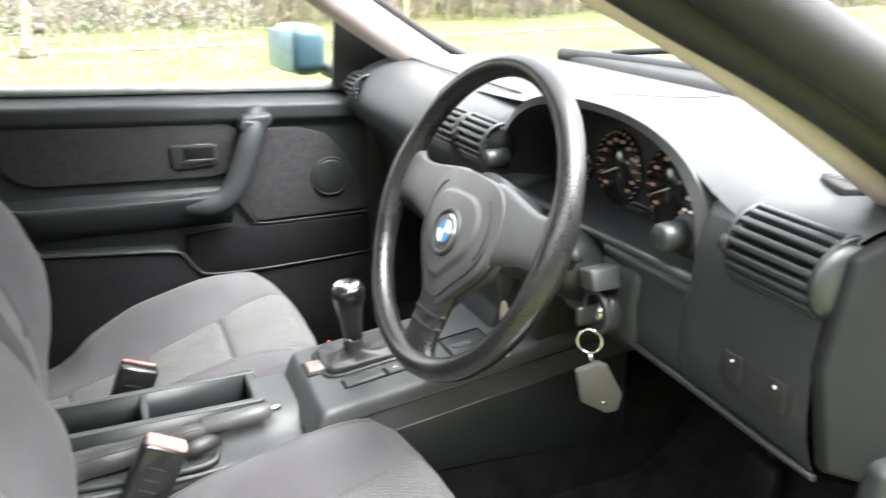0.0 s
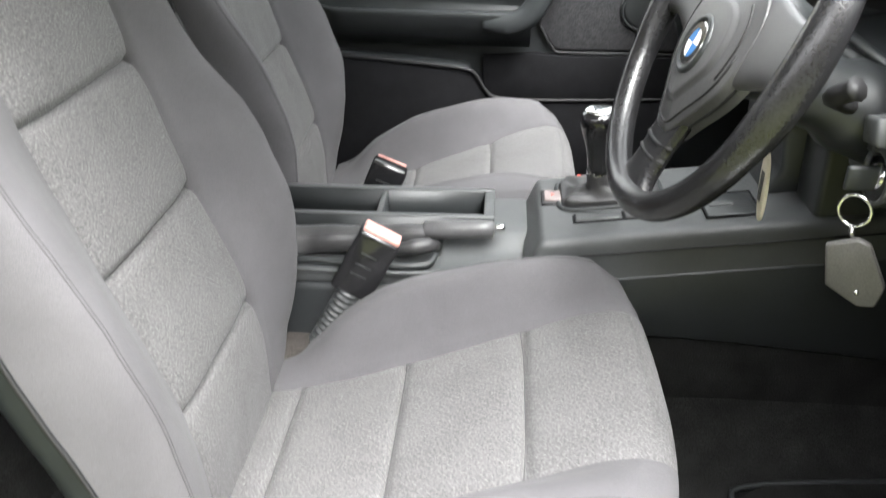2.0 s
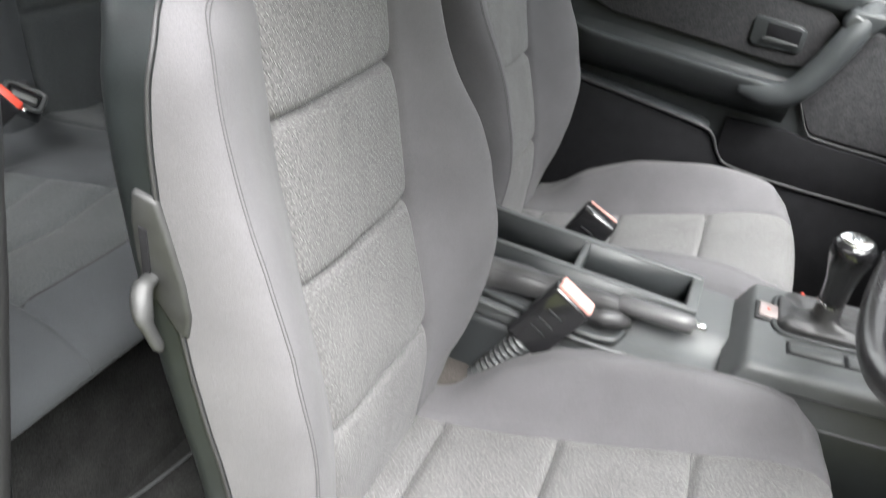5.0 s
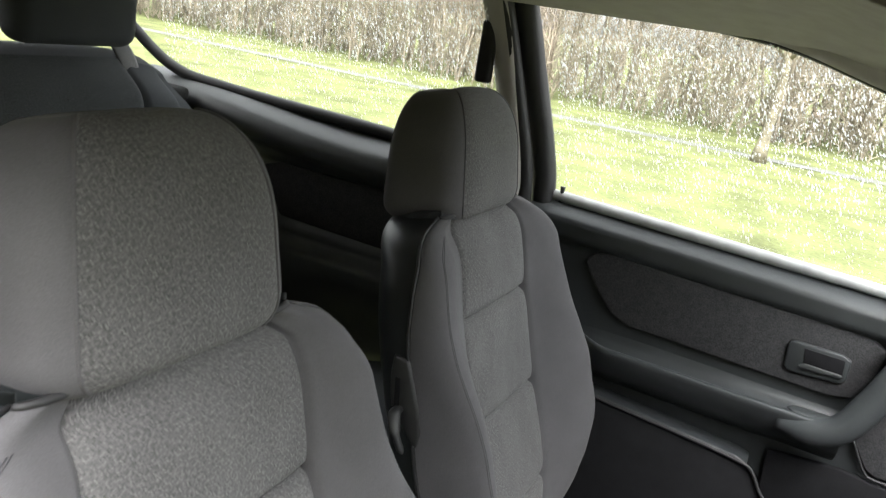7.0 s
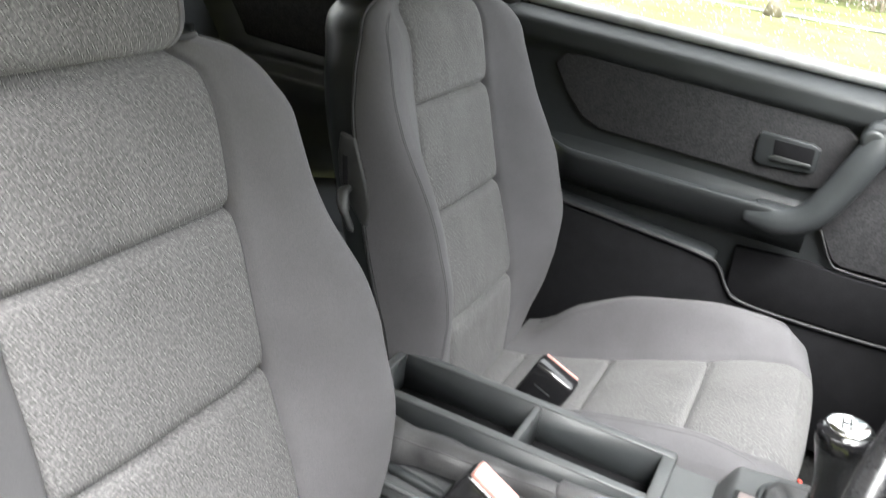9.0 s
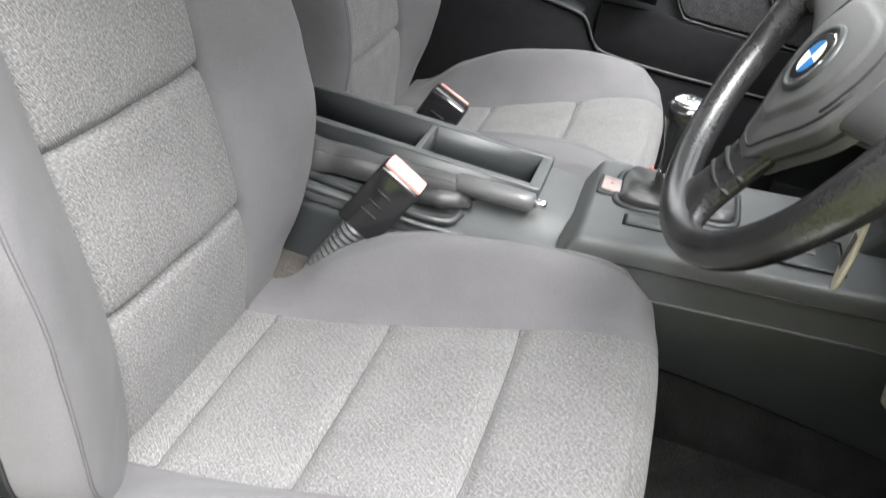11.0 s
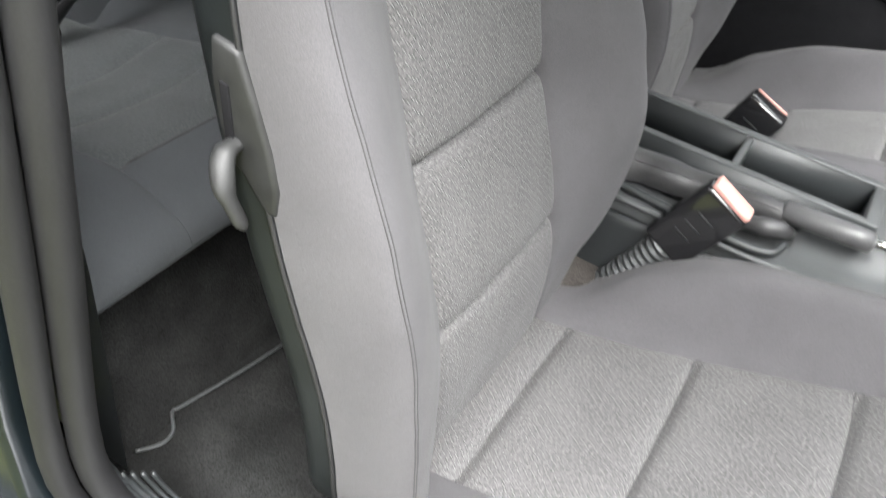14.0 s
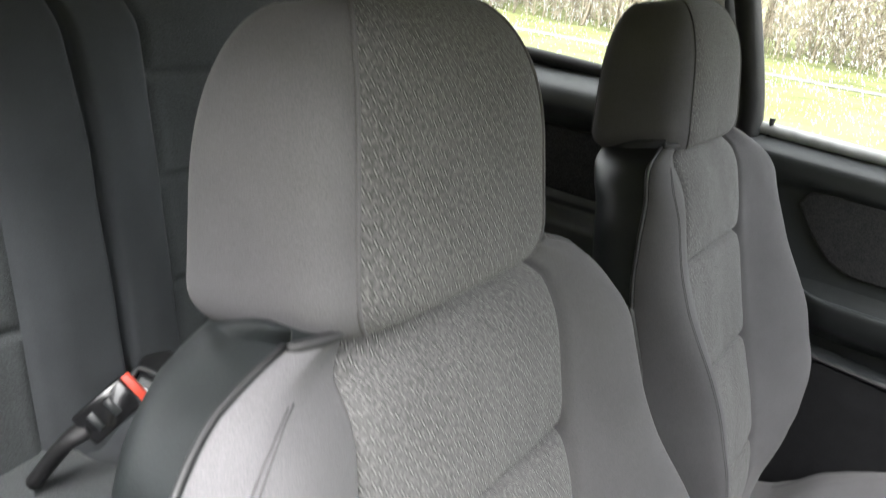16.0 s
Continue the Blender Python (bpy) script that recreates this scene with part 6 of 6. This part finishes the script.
tail = thing("wall_tail", "dark tailgate trim behind the rear seat", "tailgate", (-1.45, 0, 0.4), kind="structure")
part("panel", rbox(-1.55, -1.45, -0.62, 0.64, 0.32, 1.08, 0.01), M_TRIM, tail)
part("corner", rod(spline([(-1.5, 0.60, 1.06), (-1.38, 0.60, 1.2), (-1.22, 0.565, 1.335)], 5), 0.06, 8), M_HEAD, tail)
part("corner", rod(spline([(-1.5, -0.60, 1.06), (-1.38, -0.60, 1.2), (-1.22, -0.565, 1.335)], 5), 0.06, 8), M_HEAD, tail)

# rear belts
rb = thing("rear_belt_buckle", "black rear belt buckle with a red button", "seat belt buckle", (-0.80, -0.24, 0.56))


def on_axes(origin, across, along):
    """A frame at a place with its x and z axes near the two directions given."""
    z = Vector(along).normalized()
    y = z.cross(Vector(across)).normalized()
    return Matrix.Translation(origin) @ Matrix((y.cross(z), y, z)).transposed().to_4x4()


BK = on_axes((-0.718, -0.179, 0.659), (-0.022, -0.004, 0.032), (0.018, 0.055, 0.044))
housing = rbox(-0.023, 0.023, -0.011, 0.011, -0.075, 0.0, 0.004, 2, BK)
part("housing", housing, M_GLOSS, rb)
part("button", rbox(-0.0205, 0.0205, -0.0095, 0.0095, -0.006, 0.010, 0.003, 2, BK), M_RED, rb, "red release button")
for z in (-0.030, -0.056):
    part("moulded_mark", rbox(-0.012, 0.012, -0.0116, 0.0116, z - 0.005, z + 0.005, 0.0005, 1, BK), M_TRIM, rb)
part("webbing", rod(spline([BK @ Vector((0, 0, -0.070)), BK @ Vector((0.004, 0, -0.092)), (-0.765, -0.262, 0.572), (-0.785, -0.275, 0.535)], 5), 0.016, 10, flat=0.7), M_RUBBER, rb)
rb2 = thing("belt_buckle", "black lap belt buckle lying against the rear backrest", "seat belt buckle", (-0.75, -0.14, 0.60))
B2 = on_axes((-0.712, -0.155, 0.658), (0.812, 0.480, -0.332), (0.549, -0.450, 0.704))
part("housing", rbox(-0.027, 0.027, -0.0155, 0.0155, -0.050, -0.006, 0.004, 2, B2), M_GLOSS, rb2)
part("rim", rod([B2 @ Vector((0.027 * math.copysign(abs(math.cos(t)) ** 0.35, math.cos(t)), 0.0145 * math.copysign(abs(math.sin(t)) ** 0.35, math.sin(t)), -0.003)) for t in steps(0, 2 * math.pi, 40)[:-1]], 0.0038, 8, closed=True), M_TRIM, rb2)
part("latch", rbox(-0.017, 0.019, -0.006, 0.004, -0.008, 0.001, 0.002, 2, B2), M_TRIM_L, rb2, "grey latch bar")
part("tongue_blade", rbox(0.004, 0.012, -0.0235, -0.0165, -0.003, 0.003, 0.001, 1, B2), M_CHROME, rb2, "bright metal corner")
part("strap", rod(spline([B2 @ Vector((0, 0, -0.045)), (-0.80, -0.09, 0.62), (-0.86, -0.03, 0.60)], 5), 0.020, 8, flat=0.25), M_RUBBER, rb2)

belt = thing("seat_belt", "black front seat belt hanging at the centre pillar", "seat belt", (-0.26, -0.60, 0.6))
part("webbing", rod(spline([(-0.36, -0.575, 1.28), (-0.335, -0.60, 1.10), (-0.318, -0.615, 0.92), (-0.325, -0.615, 0.70), (-0.335, -0.61, 0.45)], 6), 0.022, 8, flat=0.12, up=Vector((0, 1, 0))), M_RUBBER, belt)
tongue = part("tongue", prism([(-0.315, 0.905), (-0.286, 0.896), (-0.268, 0.872), (-0.276, 0.866), (-0.292, 0.882), (-0.315, 0.886)], "y", -0.608, -0.598, 0.003), M_GLOSS, belt)
part("tongue_blade", prism([(-0.296, 0.899), (-0.281, 0.894), (-0.279, 0.888), (-0.294, 0.892)], "y", -0.612, -0.6085, 0.001), M_CHROME, tongue, "chrome tongue")
part("guide", prism([(-0.310, 0.880), (-0.298, 0.880), (-0.272, 0.846), (-0.284, 0.848)], "y", -0.606, -0.600, 0.002), M_GLOSS, belt)
part("tongue_blade", prism([(-0.291, 0.866), (-0.282, 0.865), (-0.280, 0.857), (-0.289, 0.857)], "y", -0.611, -0.607, 0.001), M_CHROME, belt, "chrome tongue")

belt2 = thing("rear_seat_belt", "grey rear belt over the corner of the backrest", "seat belt", (-1.0, 0.4, 1.1))
part("guide", rod(spline([(-1.10, 0.36, 1.17), (-1.09, 0.355, 1.23), (-1.10, 0.35, 1.28)], 4), [0.03] * 4 + [0.038] * 5, 10), M_RUBBER, belt2)
part("webbing", rod(spline([(-1.08, 0.37, 1.19), (-1.02, 0.385, 1.12), (-0.985, 0.40, 1.0), (-0.945, 0.42, 0.85)], 5), 0.022, 8, flat=0.12, up=Vector((1, 0, 0.3))), M_BELT, belt2, "pale grey webbing")

# ---- floor mats ----
mat_ = thing("floor_mat", "black carpet floor mat with a sewn grey edge", "floor mat", (0.75, -0.36, FLOOR), group="floor mats")
outline = [(0.98, -0.60), (0.64, -0.605), (0.593, -0.585), (0.578, -0.54), (0.582, -0.33), (0.60, -0.265), (0.65, -0.225), (0.98, -0.195)]
part("carpet", prism(outline, "z", FLOOR + 0.004, FLOOR + 0.014, 0.003), M_CARPET, mat_)
part("edging", rod([Vector((p.x, p.y, FLOOR + 0.013)) for p in spline([(*q, 0) for q in outline], 5)], 0.004, 6), M_TRIM, mat_, "grey sewn edging")
part("stud", rod([(0.628, -0.345, FLOOR + 0.012), (0.628, -0.345, FLOOR + 0.020), (0.628, -0.345, FLOOR + 0.021)], [0.020, 0.018, 0.012], 20), M_GLOSS, mat_, "round black fastening stud")
pd = thing("clutch_pedal", "black rubber foot pedal in the footwell", "pedal", (0.97, -0.33, 0.40))
part("pad", rbox(0.955, 0.975, -0.36, -0.30, 0.45, 0.52, 0.006), M_RUBBER, pd)
part("arm", rod([(0.975, -0.33, 0.49), (1.0, -0.33, 0.62), (1.0, -0.33, 0.75)], 0.009, 8), M_RUBBER, pd)
